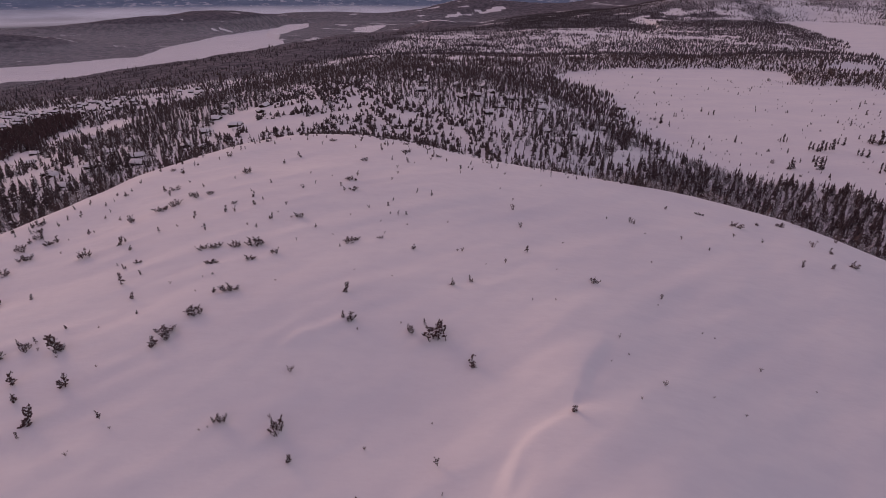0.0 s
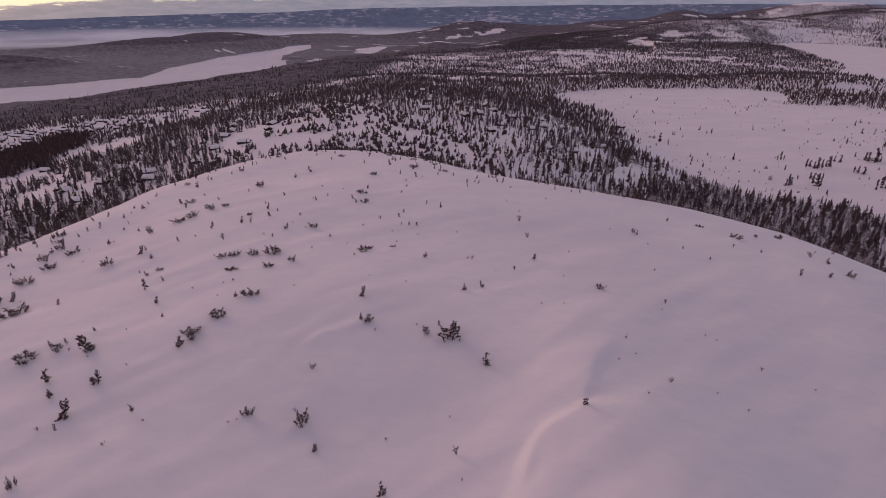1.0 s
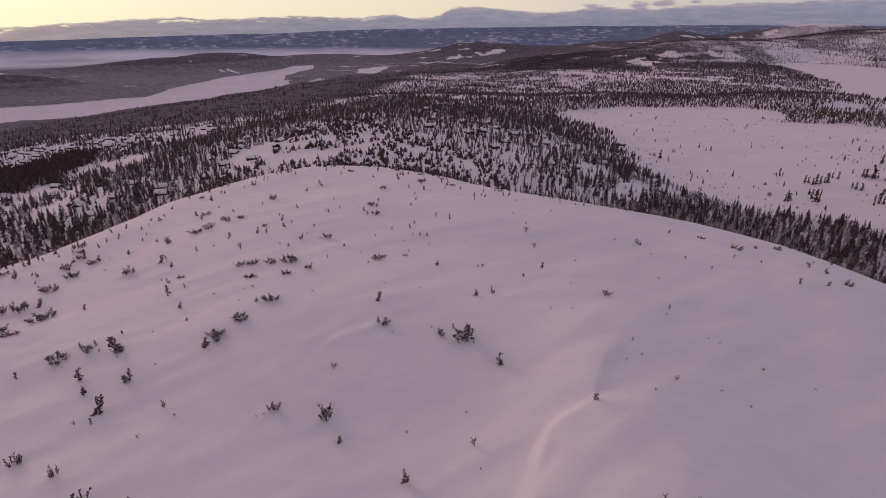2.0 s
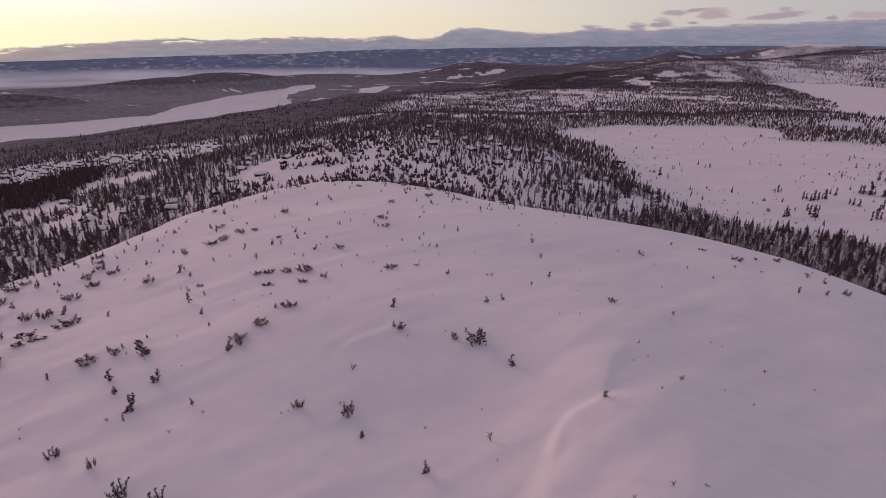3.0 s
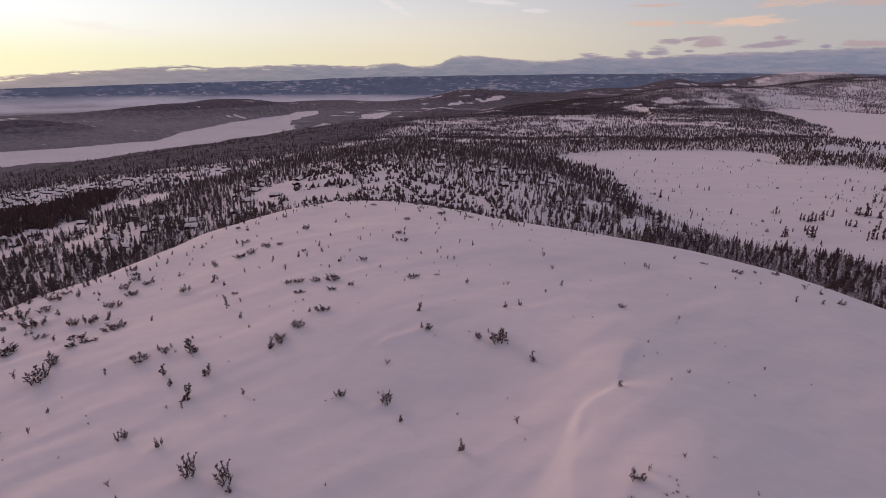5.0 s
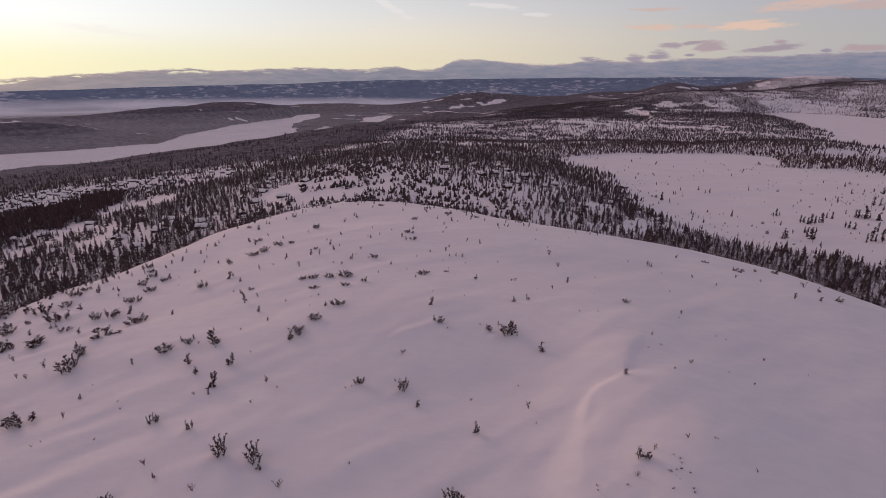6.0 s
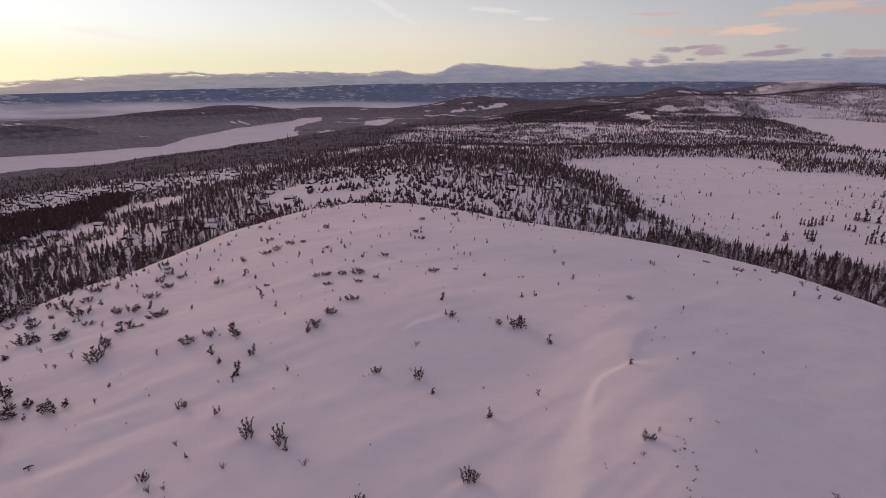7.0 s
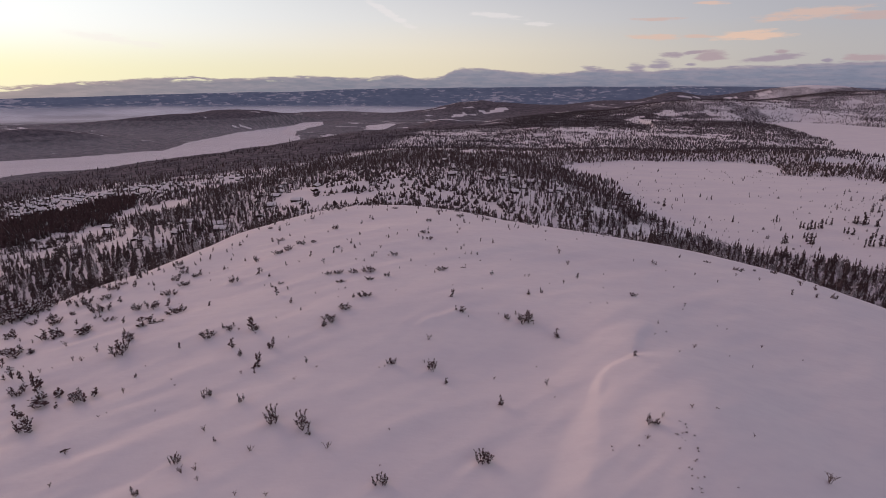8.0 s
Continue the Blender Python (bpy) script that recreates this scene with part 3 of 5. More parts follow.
# ---- where the woods thin out ----
# where low bushes stand apart in the snow, and openings in the woods with the share of trees that they lack
KNOLL_BUSHES = [(-75, 250), (-78, 322), (-72, 385), (-43, 395), (-18, 350), (-2, 318), (13, 300), (28, 280), (36, 250), (34, 215), (4, 215), (-40, 225)]
NEAR_OPENINGS = [([(-12, 225), (-4, 300), (11, 288), (24, 268), (32, 242), (24, 215)], 0.25), ([(-43, 380), (-30, 378), (-12, 320), (-14, 292), (-34, 296)], 0.45), ([(34, 280), (45, 310), (52, 280), (47, 255), (36, 265)], 0.75),
            ([(76, 240), (92, 272), (110, 302), (119, 298), (106, 266), (88, 240)], 0.92), ([(111, 276), (126, 310), (142, 308), (126, 279)], 0.9), ([(64, 256), (79, 292), (97, 308), (97, 288), (80, 260)], 0.9),
            ([(54, 317), (75, 360), (95, 380), (105, 360), (95, 316), (65, 292)], 0.55)]
FAR_OPENINGS = [([(270, 1390), (350, 1400), (496, 1395), (449, 1255), (333, 1190), (275, 1250)], 0.55), ([(625, 1991), (708, 2090), (725, 1905), (660, 1830)], 0.85), ([(770, 2135), (840, 2160), (850, 2080), (765, 2045)], 0.85), ([(930, 2100), (1050, 2100), (1060, 2020), (930, 2000)], 0.8), ([(185, 915), (258, 915), (228, 770), (160, 765)], 0.8),
            ([(1160, 2150), (1325, 2180), (1520, 2130), (1400, 1901), (1256, 1824), (1160, 1980)], 0.5), ([(1180, 2200), (1341, 2557), (1480, 2560), (1420, 2330), (1200, 2120)], 0.5), ([(90, 787), (130, 1098), (240, 1185), (225, 1026)], 0.5),
            ([(-74, 1219), (12, 1580), (98, 1457), (85, 1249), (-23, 1108)], 0.3), ([(420, 1400), (520, 1600), (600, 1560), (470, 1360)], 0.55), ([(300, 1480), (330, 1750), (420, 1700), (370, 1460)], 0.7)]
# snowy farm fields on the hills round the lake
FIELDS = [[(-1268, 2796), (-1187, 2830), (-1153, 2776), (-1221, 2756)], [(-1059, 2821), (-1007, 2891), (-985, 2855), (-1025, 2778)],
          [(226, 3738), (357, 3800), (420, 3771), (315, 3680)], [(40, 3680), (127, 3750), (115, 3670)], [(483, 2500), (560, 2239), (535, 2200), (470, 2375)], [(-420, 610), (-361, 590), (-345, 545), (-375, 540)], [(200, 2480), (290, 2400), (270, 2200), (195, 2130)]]


# ---- the ground: one sheet to the horizon ----
def woods_cover(x, y):
    """How much of the far ground is hidden by trees that are too far to tell apart."""
    r = np.hypot(x, y)
    east = smooth(0.12, 0.4, x / (np.abs(y) + 1.0))
    cover = 0.86 - 0.27 * east + 0.3 * fbm(x / 240, y / 170, 41, 4) + 0.25 * fbm(x / 800, y / 500, 45, 3)
    cover = cover + 0.2 * smooth(-100, -400, x)
    cover = cover + 0.5 * mound(x, y, 1680, 4250, 400, 260) - 0.6 * smooth(0.26, 0.44, fbm(x / 170, y / 60, 49, 4)) * smooth(1500, 2200, r)
    cover = cover - 0.9 * smooth(44, 64, land(x, y) + 14 * fbm(x / 150, y / 150, 97, 3)) * smooth(3600, 4000, r)
    cover = cover + 0.4 * mound(x, y, 750, 2100, 420, 500)
    west = smooth(580, 760, r) * smooth(-60, -260, x - 0.1 * (y - 600))
    cover = cover * (1 - 0.45 * east * smooth(3300, 2700, r))
    for ring, share in FAR_OPENINGS + [(ring, 1.0) for ring in FIELDS]:
        cover = cover * (1 - 0.8 * share * smooth(-5, 10, inside(x, y, ring) + 60 * fbm(x / 60, y / 45, 95, 3)))
    cover = np.clip(cover, 0, 1) * np.maximum(smooth(900, 1800, r) * 0.45 + 0.55 * smooth(1500, 1950, r), west)
    for ring, edge in ((LAKE, 8), (POND, 8), (TARN, 5), (BOG, 0)):
        cover = cover * smooth(0, -10, inside(x, y, ring) + 24 * fbm(x / 130, y / 130, 21, 3) * (edge > 0))
    return cover


def build_ground():
    ahead = np.radians(np.arange(-54, 54.01, 0.23))
    behind = np.radians(np.arange(58, 303, 5.0))
    turn = np.concatenate([ahead, behind])
    radii = np.concatenate([[3, 8, 14, 20, 26, 31], np.geomspace(35, 260, 210), np.geomspace(263, 4930, 320)])
    a, r = np.meshgrid(turn, radii)
    x, y = r * np.sin(a), r * np.cos(a)
    z = land(x, y)
    verts = np.concatenate([[(0, 0, float(land(0.0, 0.0)))], np.stack([x, y, z], -1).reshape(-1, 3)])
    rows, cols = len(radii), len(turn)
    i, j = np.meshgrid(np.arange(rows - 1), np.arange(cols), indexing="ij")
    k = (j + 1) % cols
    quads = np.stack([1 + i * cols + j, 1 + i * cols + k, 1 + (i + 1) * cols + k, 1 + (i + 1) * cols + j], -1).reshape(-1, 4)[:, ::-1]
    tris = quads[:, [0, 1, 2, 0, 2, 3]].reshape(-1, 3)
    fan = np.stack([np.zeros(cols, int), 1 + np.arange(cols), 1 + (np.arange(cols) + 1) % cols], -1)[:, [0, 2, 1]]
    me = mesh_of("ground", verts, np.concatenate([tris, fan]), SNOW, True)
    woods = me.attributes.new("woods", "FLOAT", "POINT")
    woods.data.foreach_set("value", np.concatenate([[0], woods_cover(x, y).ravel()]).astype(np.float32))
    return tagged(new("ground", me), "wind-packed snow over a bare fell, bogs and frozen lakes", "ground", kind="structure")


build_ground()


# ---- far ridge across the great valley ----
def build_backdrop():
    m = Stuff("haze_blue_ridge", 0.95)
    # distance haze is painted into the colours: blue woods, dulled fields
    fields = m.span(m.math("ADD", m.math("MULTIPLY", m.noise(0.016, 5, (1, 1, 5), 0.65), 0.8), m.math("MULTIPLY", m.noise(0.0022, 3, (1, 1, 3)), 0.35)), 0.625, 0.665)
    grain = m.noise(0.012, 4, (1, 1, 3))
    haze_hue = m.mix(m.span(grain, 0.3, 0.7), (0.185, 0.24, 0.335), (0.24, 0.30, 0.40))
    m.colour(m.mix(fields, haze_hue, (0.52, 0.54, 0.62)))
    turn = np.radians(np.arange(-60, 60.01, 0.15))
    rise = np.linspace(0, 1, 15)
    a, k = np.meshgrid(turn, rise)
    deg = np.degrees(a)
    crest = np.interp(deg, (-60, -38, -21, -10, 1, 12, 20, 60), (-105, -80, -44, -9, 19, 34, 46, 50)) + 7 * fbm(deg / 5, deg * 0, 61, 4)
    r = 4380 + 470 * k ** 0.7
    z = -215 + (crest + 215) * k ** 0.85 + 14 * fbm(deg / 1.6, k * 4, 63, 4) * k * (1 - k) * 2
    verts = np.stack([r * np.sin(a), r * np.cos(a), z], -1).reshape(-1, 3)
    cols = len(turn)
    i, j = np.meshgrid(np.arange(len(rise) - 1), np.arange(cols - 1), indexing="ij")
    quads = np.stack([i * cols + j, i * cols + j + 1, (i + 1) * cols + j + 1, (i + 1) * cols + j], -1).reshape(-1, 4)
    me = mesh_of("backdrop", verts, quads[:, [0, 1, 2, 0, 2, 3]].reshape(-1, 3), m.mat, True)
    tagged(new("backdrop", me), "long wooded ridge with snowy fields far off, blue with painted haze", "ridge", kind="structure")


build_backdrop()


# ---- valley mist and distance haze, as thin added sheets ----
def build_mist_haze(near, far, low, high, east, dense, scale, label):
    """A sheet in the valley, standing in for mist and distance haze, thinner towards its edges."""
    m = Stuff("mist_haze", 1.0)
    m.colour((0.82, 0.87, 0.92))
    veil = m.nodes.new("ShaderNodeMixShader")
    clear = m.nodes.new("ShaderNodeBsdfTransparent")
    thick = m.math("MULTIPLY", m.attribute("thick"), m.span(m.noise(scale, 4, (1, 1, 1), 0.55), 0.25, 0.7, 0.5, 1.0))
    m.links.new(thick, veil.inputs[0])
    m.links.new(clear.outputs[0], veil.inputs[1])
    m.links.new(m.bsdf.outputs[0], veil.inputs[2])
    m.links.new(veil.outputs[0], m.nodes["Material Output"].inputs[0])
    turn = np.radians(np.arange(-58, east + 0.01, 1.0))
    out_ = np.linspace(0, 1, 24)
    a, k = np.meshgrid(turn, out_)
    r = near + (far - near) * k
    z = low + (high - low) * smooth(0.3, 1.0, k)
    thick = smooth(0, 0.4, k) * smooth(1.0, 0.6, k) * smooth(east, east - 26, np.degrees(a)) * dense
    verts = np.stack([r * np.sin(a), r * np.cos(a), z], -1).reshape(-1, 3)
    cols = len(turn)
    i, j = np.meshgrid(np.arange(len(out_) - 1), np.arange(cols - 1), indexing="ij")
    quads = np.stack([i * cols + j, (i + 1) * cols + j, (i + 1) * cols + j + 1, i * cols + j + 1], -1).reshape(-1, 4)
    me = mesh_of("mist_haze_sheet", verts, quads[:, [0, 1, 2, 0, 2, 3]].reshape(-1, 3), m.mat, True)
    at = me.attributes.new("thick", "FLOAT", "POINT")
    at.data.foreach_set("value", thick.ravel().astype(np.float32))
    tagged(new("mist_haze_sheet", me), label, "mist", kind="stuff")


build_mist_haze(3350, 4620, -172, -118, 24, 1.0, 0.0022, "pale mist that lies in the great valley")
# these two also lay the haze of distance over lake and hills
build_mist_haze(900, 3300, -168, -150, 8, 0.17, 0.004, "thin sheet of mist and distance haze over the lake and its woods")
build_mist_haze(1500, 4300, -146, -118, 18, 0.11, 0.003, "thin sheet of mist and distance haze between the wooded hills")


# ---- forests ----
CABINS_HOLLOW = [(-206, 331), (-157, 300), (-133, 238), (-172, 272), (-118, 239), (-180, 344), (-234, 454), (-125, 264), (-74, 276), (-94, 316), (-92, 301), (-100, 346), (-85, 250), (-87, 274), (-75, 241), (-96, 233), (-103, 245), (-128, 288), (-71, 303), (-74, 320), (-234, 305), (-216, 289), (-222, 312), (-173, 253), (-187, 300), (-140, 245), (-117, 221), (-101, 296), (-99, 334)]
CABINS_ROWS = [(-348, 471), (-321, 443), (-329, 464), (-339, 494), (-304, 455), (-324, 497), (-311, 511), (-298, 512), (-284, 509), (-266, 512), (-301, 421), (-287, 439), (-279, 454), (-247, 580), (-233, 575), (-212, 553), (-215, 577), (-199, 550), (-261, 584), (-227, 522), (-233, 508), (-260, 526), (-112, 448), (-162, 581), (-271, 480), (-280, 471), (-347, 428), (-328, 415), (-334, 438), (-311, 419), (-338, 485), (-318, 481), (-296, 442), (-316, 490), (-294, 463), (-302, 489), (-262, 482), (-261, 498), (-235, 497), (-215, 469), (-252, 567), (-239, 563), (-227, 563), (-201, 540), (-170, 527), (-111, 375)]
CABIN_ROWS_EDGE = [(-385, 470), (-345, 512), (-285, 530), (-255, 570), (-226, 540), (-240, 478), (-296, 460), (-300, 405), (-312, 390)]
CABINS_SLOPE = [(38, 296), (54, 345), (63, 357), (73, 362), (69, 331), (61, 316), (61, 274), (74, 281), (64, 258), (88, 328), (104, 420), (85, 358), (45, 314), (25, 378), (27, 334), (35, 343), (42, 382), (45, 356), (110, 576), (101, 495), (112, 311), (125, 314), (120, 291), (151, 452), (135, 394), (97, 316), (-86, 552), (-20, 556), (6, 390), (-4, 428), (0, 462), (5, 348)]


# a dense stand in the hollow, and the clearings round the cabins
DENSE_STAND = [(-300, 365), (-298, 395), (-278, 396), (-275, 417), (-277, 459), (-255, 457), (-233, 413), (-234, 384), (-213, 343), (-229, 344), (-221, 327), (-239, 332), (-235, 307), (-244, 293)]
CLEARINGS = [[(-367, 451), (-359, 479), (-356, 519), (-334, 527), (-296, 530), (-266, 536), (-233, 467), (-263, 467), (-288, 477), (-290, 441), (-291, 409), (-302, 394), (-307, 374)],
             [(-222, 364), (-221, 397), (-208, 416), (-184, 405), (-165, 355), (-201, 361), (-199, 335)],
             [(-176, 263), (-162, 263), (-179, 305), (-141, 272), (-115, 225), (-132, 234), (-143, 231), (-152, 224), (-155, 218), (-169, 228)],
             [(-228, 280), (-211, 289), (-189, 256), (-206, 260)], [(-139, 351), (-122, 355), (-113, 332), (-125, 322)],
             [(-108, 345), (-119, 420), (-130, 470), (-86, 324)], [(-89, 297), (-80, 323), (-69, 281), (-70, 255), (-78, 265)]]


def forest_tree(seed, tiers, points, wide=0.17, ragged=0.45):
    """A far spruce of unit height: skirts of jagged boughs."""
    rng = random.Random(seed)
    s = Shape()
    for t in range(tiers):
        k = t / tiers
        z, r = 0.06 + 0.84 * k, wide * (1 - k) ** 0.7 * rng.uniform(0.75, 1.2) + 0.012
        apex = (rng.uniform(-0.02, 0.02), rng.uniform(-0.02, 0.02), z + 1.9 / tiers * 0.9)
        ring = []
        for n in range(points):
            a = 2 * math.pi * (n + rng.uniform(-0.3, 0.3)) / points + t
            q = r * (1 - ragged * (n % 2)) * rng.uniform(0.65, 1.25)
            ring.append((q * math.cos(a), q * math.sin(a), z + (0.03 if n % 2 else -0.02) + rng.uniform(-0.025, 0.025)))
        s.add([(apex[0], apex[1], min(apex[2], 1.0)), *ring], [(0, 1 + n, 1 + (n + 1) % points) for n in range(points)])
    return np.array(s.v), np.array(s.f)


def boughs(s, rng, foot, tall, wide, lean, tiers, each):
    """A ragged stem of hanging boughs into the shape s, each bough two leaves that meet in a ridge."""
    for t in range(tiers):
        k = (t + rng.uniform(0.0, 0.7)) / tiers
        z = 0.04 + 0.88 * k
        for n in range(each):
            if rng.random() < 0.12:
                continue
            a = 2 * math.pi * (n + rng.uniform(-0.4, 0.4)) / each + t * 1.3
            r = (wide * (1 - k) ** 0.62 * rng.uniform(0.5, 1.3) + 0.015) * tall
            c, d, w = math.cos(a), math.sin(a), rng.uniform(0.55, 0.85) * r
            zz = z + rng.uniform(-0.03, 0.03)
            x, y, h = foot[0] + lean[0] * zz * tall, foot[1] + lean[1] * zz * tall, zz * tall
            rise = 0.9 / tiers * tall
            s.add([(x, y, h + rise), (x + r * c, y + r * d, h - rng.uniform(-0.25, 0.5) * rise), (x + 0.6 * r * c - w * d, y + 0.6 * r * d + w * c, h - 0.3 * rise), (x + 0.6 * r * c + w * d, y + 0.6 * r * d - w * c, h - 0.3 * rise)],
                  [(0, 1, 2), (0, 3, 1)])
    x, y = foot[0] + lean[0] * tall, foot[1] + lean[1] * tall
    s.add([(x, y, tall), (x + 0.03 * tall, y, 0.84 * tall), (x - 0.02 * tall, y + 0.03 * tall, 0.84 * tall), (x - 0.02 * tall, y - 0.03 * tall, 0.84 * tall)], [(0, 1, 2), (0, 2, 3), (0, 3, 1)])


def wood_spruce(seed):
    """A ragged spruce of unit height for the near woods, at times with a second top."""
    rng = random.Random(seed)
    s = Shape()
    boughs(s, rng, (0, 0), 1.0, rng.uniform(0.15, 0.24), (rng.uniform(-0.05, 0.05), rng.uniform(-0.05, 0.05)), 7, 4)
    if seed % 3 == 0:
        a = rng.uniform(0, 6.28)
        boughs(s, rng, (0.14 * math.cos(a), 0.14 * math.sin(a)), rng.uniform(0.4, 0.7), 0.25, (0.1 * math.cos(a), 0.1 * math.sin(a)), 4, 4)
    return np.array(s.v), np.array(s.f)


def wood_bush(seed):
    """A low clump of crooked stems of unit height, as wide as it is tall."""
    rng = random.Random(seed)
    s = Shape()
    for n in range(rng.randint(3, 5)):
        a, d = rng.uniform(0, 6.28), rng.uniform(0.05, 0.35) if n else 0.0
        boughs(s, rng, (d * math.cos(a), d * math.sin(a)), 1.0 if n == 0 else rng.uniform(0.45, 0.85), rng.uniform(0.26, 0.4), (rng.uniform(-0.3, 0.3), rng.uniform(-0.3, 0.3)), 4, 4)
    return np.array(s.v), np.array(s.f)


def frosted_birch(seed):
    """A rimed, leafless birch of unit height for a wood."""
    rng = random.Random(seed)
    s = Shape()
    s.stick((0, 0, -0.05), (0.02, 0.01, 0.7), 0.02, 0.01, 3)
    for _ in range(26):
        a, z = rng.uniform(0, 6.28), rng.uniform(0.12, 0.75)
        reach = rng.uniform(0.12, 0.3) * (1.15 - z)
        s.add([(0, 0, z), (reach * math.cos(a) - 0.02 * math.sin(a), reach * math.sin(a) + 0.02 * math.cos(a), z + rng.uniform(0.08, 0.28)),
               (reach * math.cos(a) + 0.02 * math.sin(a), reach * math.sin(a) - 0.02 * math.cos(a), z + rng.uniform(0.06, 0.2))], [(0, 1, 2)])
    return np.array(s.v), np.array(s.f)


def plant(name, label, kinds, x, y, tall, material, rng, lean=0.04, slim=(0.75, 1.2)):
    """ONE object of many trees, each a turned and scaled one of the kinds."""
    all_v, all_f, n = [], [], 0
    z = land(x, y) - 0.1
    pick, spin, fat = rng.integers(0, len(kinds), len(x)), rng.uniform(0, 6.283, len(x)), rng.uniform(*slim, len(x))
    tilt = rng.normal(0, lean, (len(x), 2))
    for number, (kv, kf) in enumerate(kinds):
        at = np.nonzero(pick == number)[0]
        if not len(at):
            continue
        c, s, h = np.cos(spin[at])[:, None], np.sin(spin[at])[:, None], tall[at][:, None]
        w = h * fat[at][:, None]
        vx = x[at][:, None] + w * (kv[:, 0] * c - kv[:, 1] * s) + h * kv[:, 2] * tilt[at][:, :1]
        vy = y[at][:, None] + w * (kv[:, 0] * s + kv[:, 1] * c) + h * kv[:, 2] * tilt[at][:, 1:]
        vz = z[at][:, None] + h * kv[:, 2]
        all_v.append(np.stack([vx, vy, vz], -1).reshape(-1, 3))
        all_f.append((kf[None] + (np.arange(len(at)) * len(kv))[:, None, None]).reshape(-1, 3) + n)
        n += len(at) * len(kv)
    me = mesh_of(name, np.concatenate(all_v), np.concatenate(all_f), material)
    return tagged(new(name, me), label, "forest", kind="stuff")


def spread(rng, near, far, step, reach=46.0):
    """Places on a jittered net of the given step between two distances, within reach degrees of the way ahead."""
    gx, gy = np.meshgrid(np.arange(-far, far, step), np.arange(0, far, step))
    x = (gx + rng.uniform(-0.5, 0.5, gx.shape) * step).ravel()
    y = (gy + rng.uniform(-0.5, 0.5, gy.shape) * step).ravel()
    r = np.hypot(x, y)
    keep = (r > near) & (r < far) & (np.abs(np.degrees(np.arctan2(x, y + 45))) < reach)
    return x[keep], y[keep]


def tree_cover(x, y):
    """The chance of a tree at a place, 0 to 1."""
    c = 0.50 + 0.17 * smooth(-40, -120, x) * smooth(520, 420, y) + 0.7 * fbm(x / 40, y / 40, 71, 3) + 0.85 * fbm(x / 12, y / 12, 75, 2)
    # thick and dark along the crown of the knoll and on the slopes to the bog
    c = c + 0.4 * mound(x, y, 40, 480, 170, 140) + 0.2 * mound(x, y, 100, 350, 70, 120) + 0.5 * mound(x, y, 40, 370, 100, 70) + 0.15 * mound(x, y, -40, 600, 190, 120)
    # thinner on the knoll's near side
    c = c - 0.1 * mound(x, y, -10, 290, 70, 50)
    # a dense stand in the hollow, the clearing by the cabins past it, and the dark belt behind
    c = c + 1.2 * smooth(-4, 4, inside(x, y, DENSE_STAND)) + 0.42 * mound(x, y, -125, 205, 55, 50)
    for number, ring in enumerate(CLEARINGS):
        c = c - (0.28 if number == 0 else 0.42) * smooth(-5, 4, inside(x, y, ring))
    c = c + 0.9 * mound(x, y, -400, 560, 60, 220, -40)
    # the belt between the fell and the bog
    rim = inside(x, y, RIM)
    belt = smooth(-14, -24, rim) * smooth(-138, -108, rim) * smooth(30, 90, x) * smooth(350, 300, y)
    c = c + 1.0 * belt
    # beyond the bog: bands of wood with clearings, thinner to the east
    bog = inside(x, y, BOG)
    c = c + 0.9 * smooth(0, -8, bog) * smooth(-75, -40, bog) * smooth(560, 620, y)
    c = c + smooth(700, 790, y) * (0.22 + 0.9 * fbm(x / 190, y / 60, 81, 3) - 0.1 * smooth(100, 500, x) + 0.22 * smooth(900, 1500, y) * smooth(300, 900, x)) + smooth(800, 1200, y) * 1.0 * fbm(x / 38, y / 46, 83, 3)
    c = c + 0.45 * mound(x, y, 60, 1050, 260, 420) + 0.3 * mound(x, y, 700, 1950, 420, 550)
    # a dark belt behind the bog, and clearings in the hills past it
    c = c + 0.5 * smooth(690, 715, y) * smooth(1200, 1150, y) * smooth(120, 200, x)
    c = smooth(0.32, 0.70, c)
    # bushes thin out on the knoll's near side
    c = c * (1 - 0.15 * smooth(-8, 8, inside(x, y, KNOLL_BUSHES)))
    for ring, share in NEAR_OPENINGS + FAR_OPENINGS + [(CABIN_ROWS_EDGE, 0.5)]:
        c = c * (1 - share * smooth(-3, 4, inside(x, y, ring) + np.where(y > 600, 45, 5) * fbm(x / np.where(y > 600, 60, 14), y / np.where(y > 600, 45, 14), 95, 3)))
    c = c * (1 - 0.88 * smooth(-60, -260, x - 0.1 * (y - 600)) * smooth(600, 760, np.hypot(x, y)))
    c = c * smooth(2, -9, rim + 5 * fbm(x / 15, y / 15, 85, 2) + 9 * smooth(50, 90, x))
    wobble = 24 * fbm(x / 130, y / 130, 21, 3)
    for ring in (LAKE, POND, TARN):
        c = c * smooth(0, -10, inside(x, y, ring) + wobble)
    c = c * smooth(4, -8, bog + (8 * fbm(x / 45, y / 45, 87, 2)))
    tongue = inside(x, y, [(385, 640), (385, 590), (450, 560), (640, 520), (640, 640)])
    c = np.clip(c + 0.6 * smooth(-10, 10, tongue), 0, 1)
    for cx, cy in CABINS_HOLLOW + CABINS_ROWS + CABINS_SLOPE:
        c = c * smooth(1.6, 2.7, np.hypot(x - cx, (y - cy + 1.0) * 0.8))
    return c


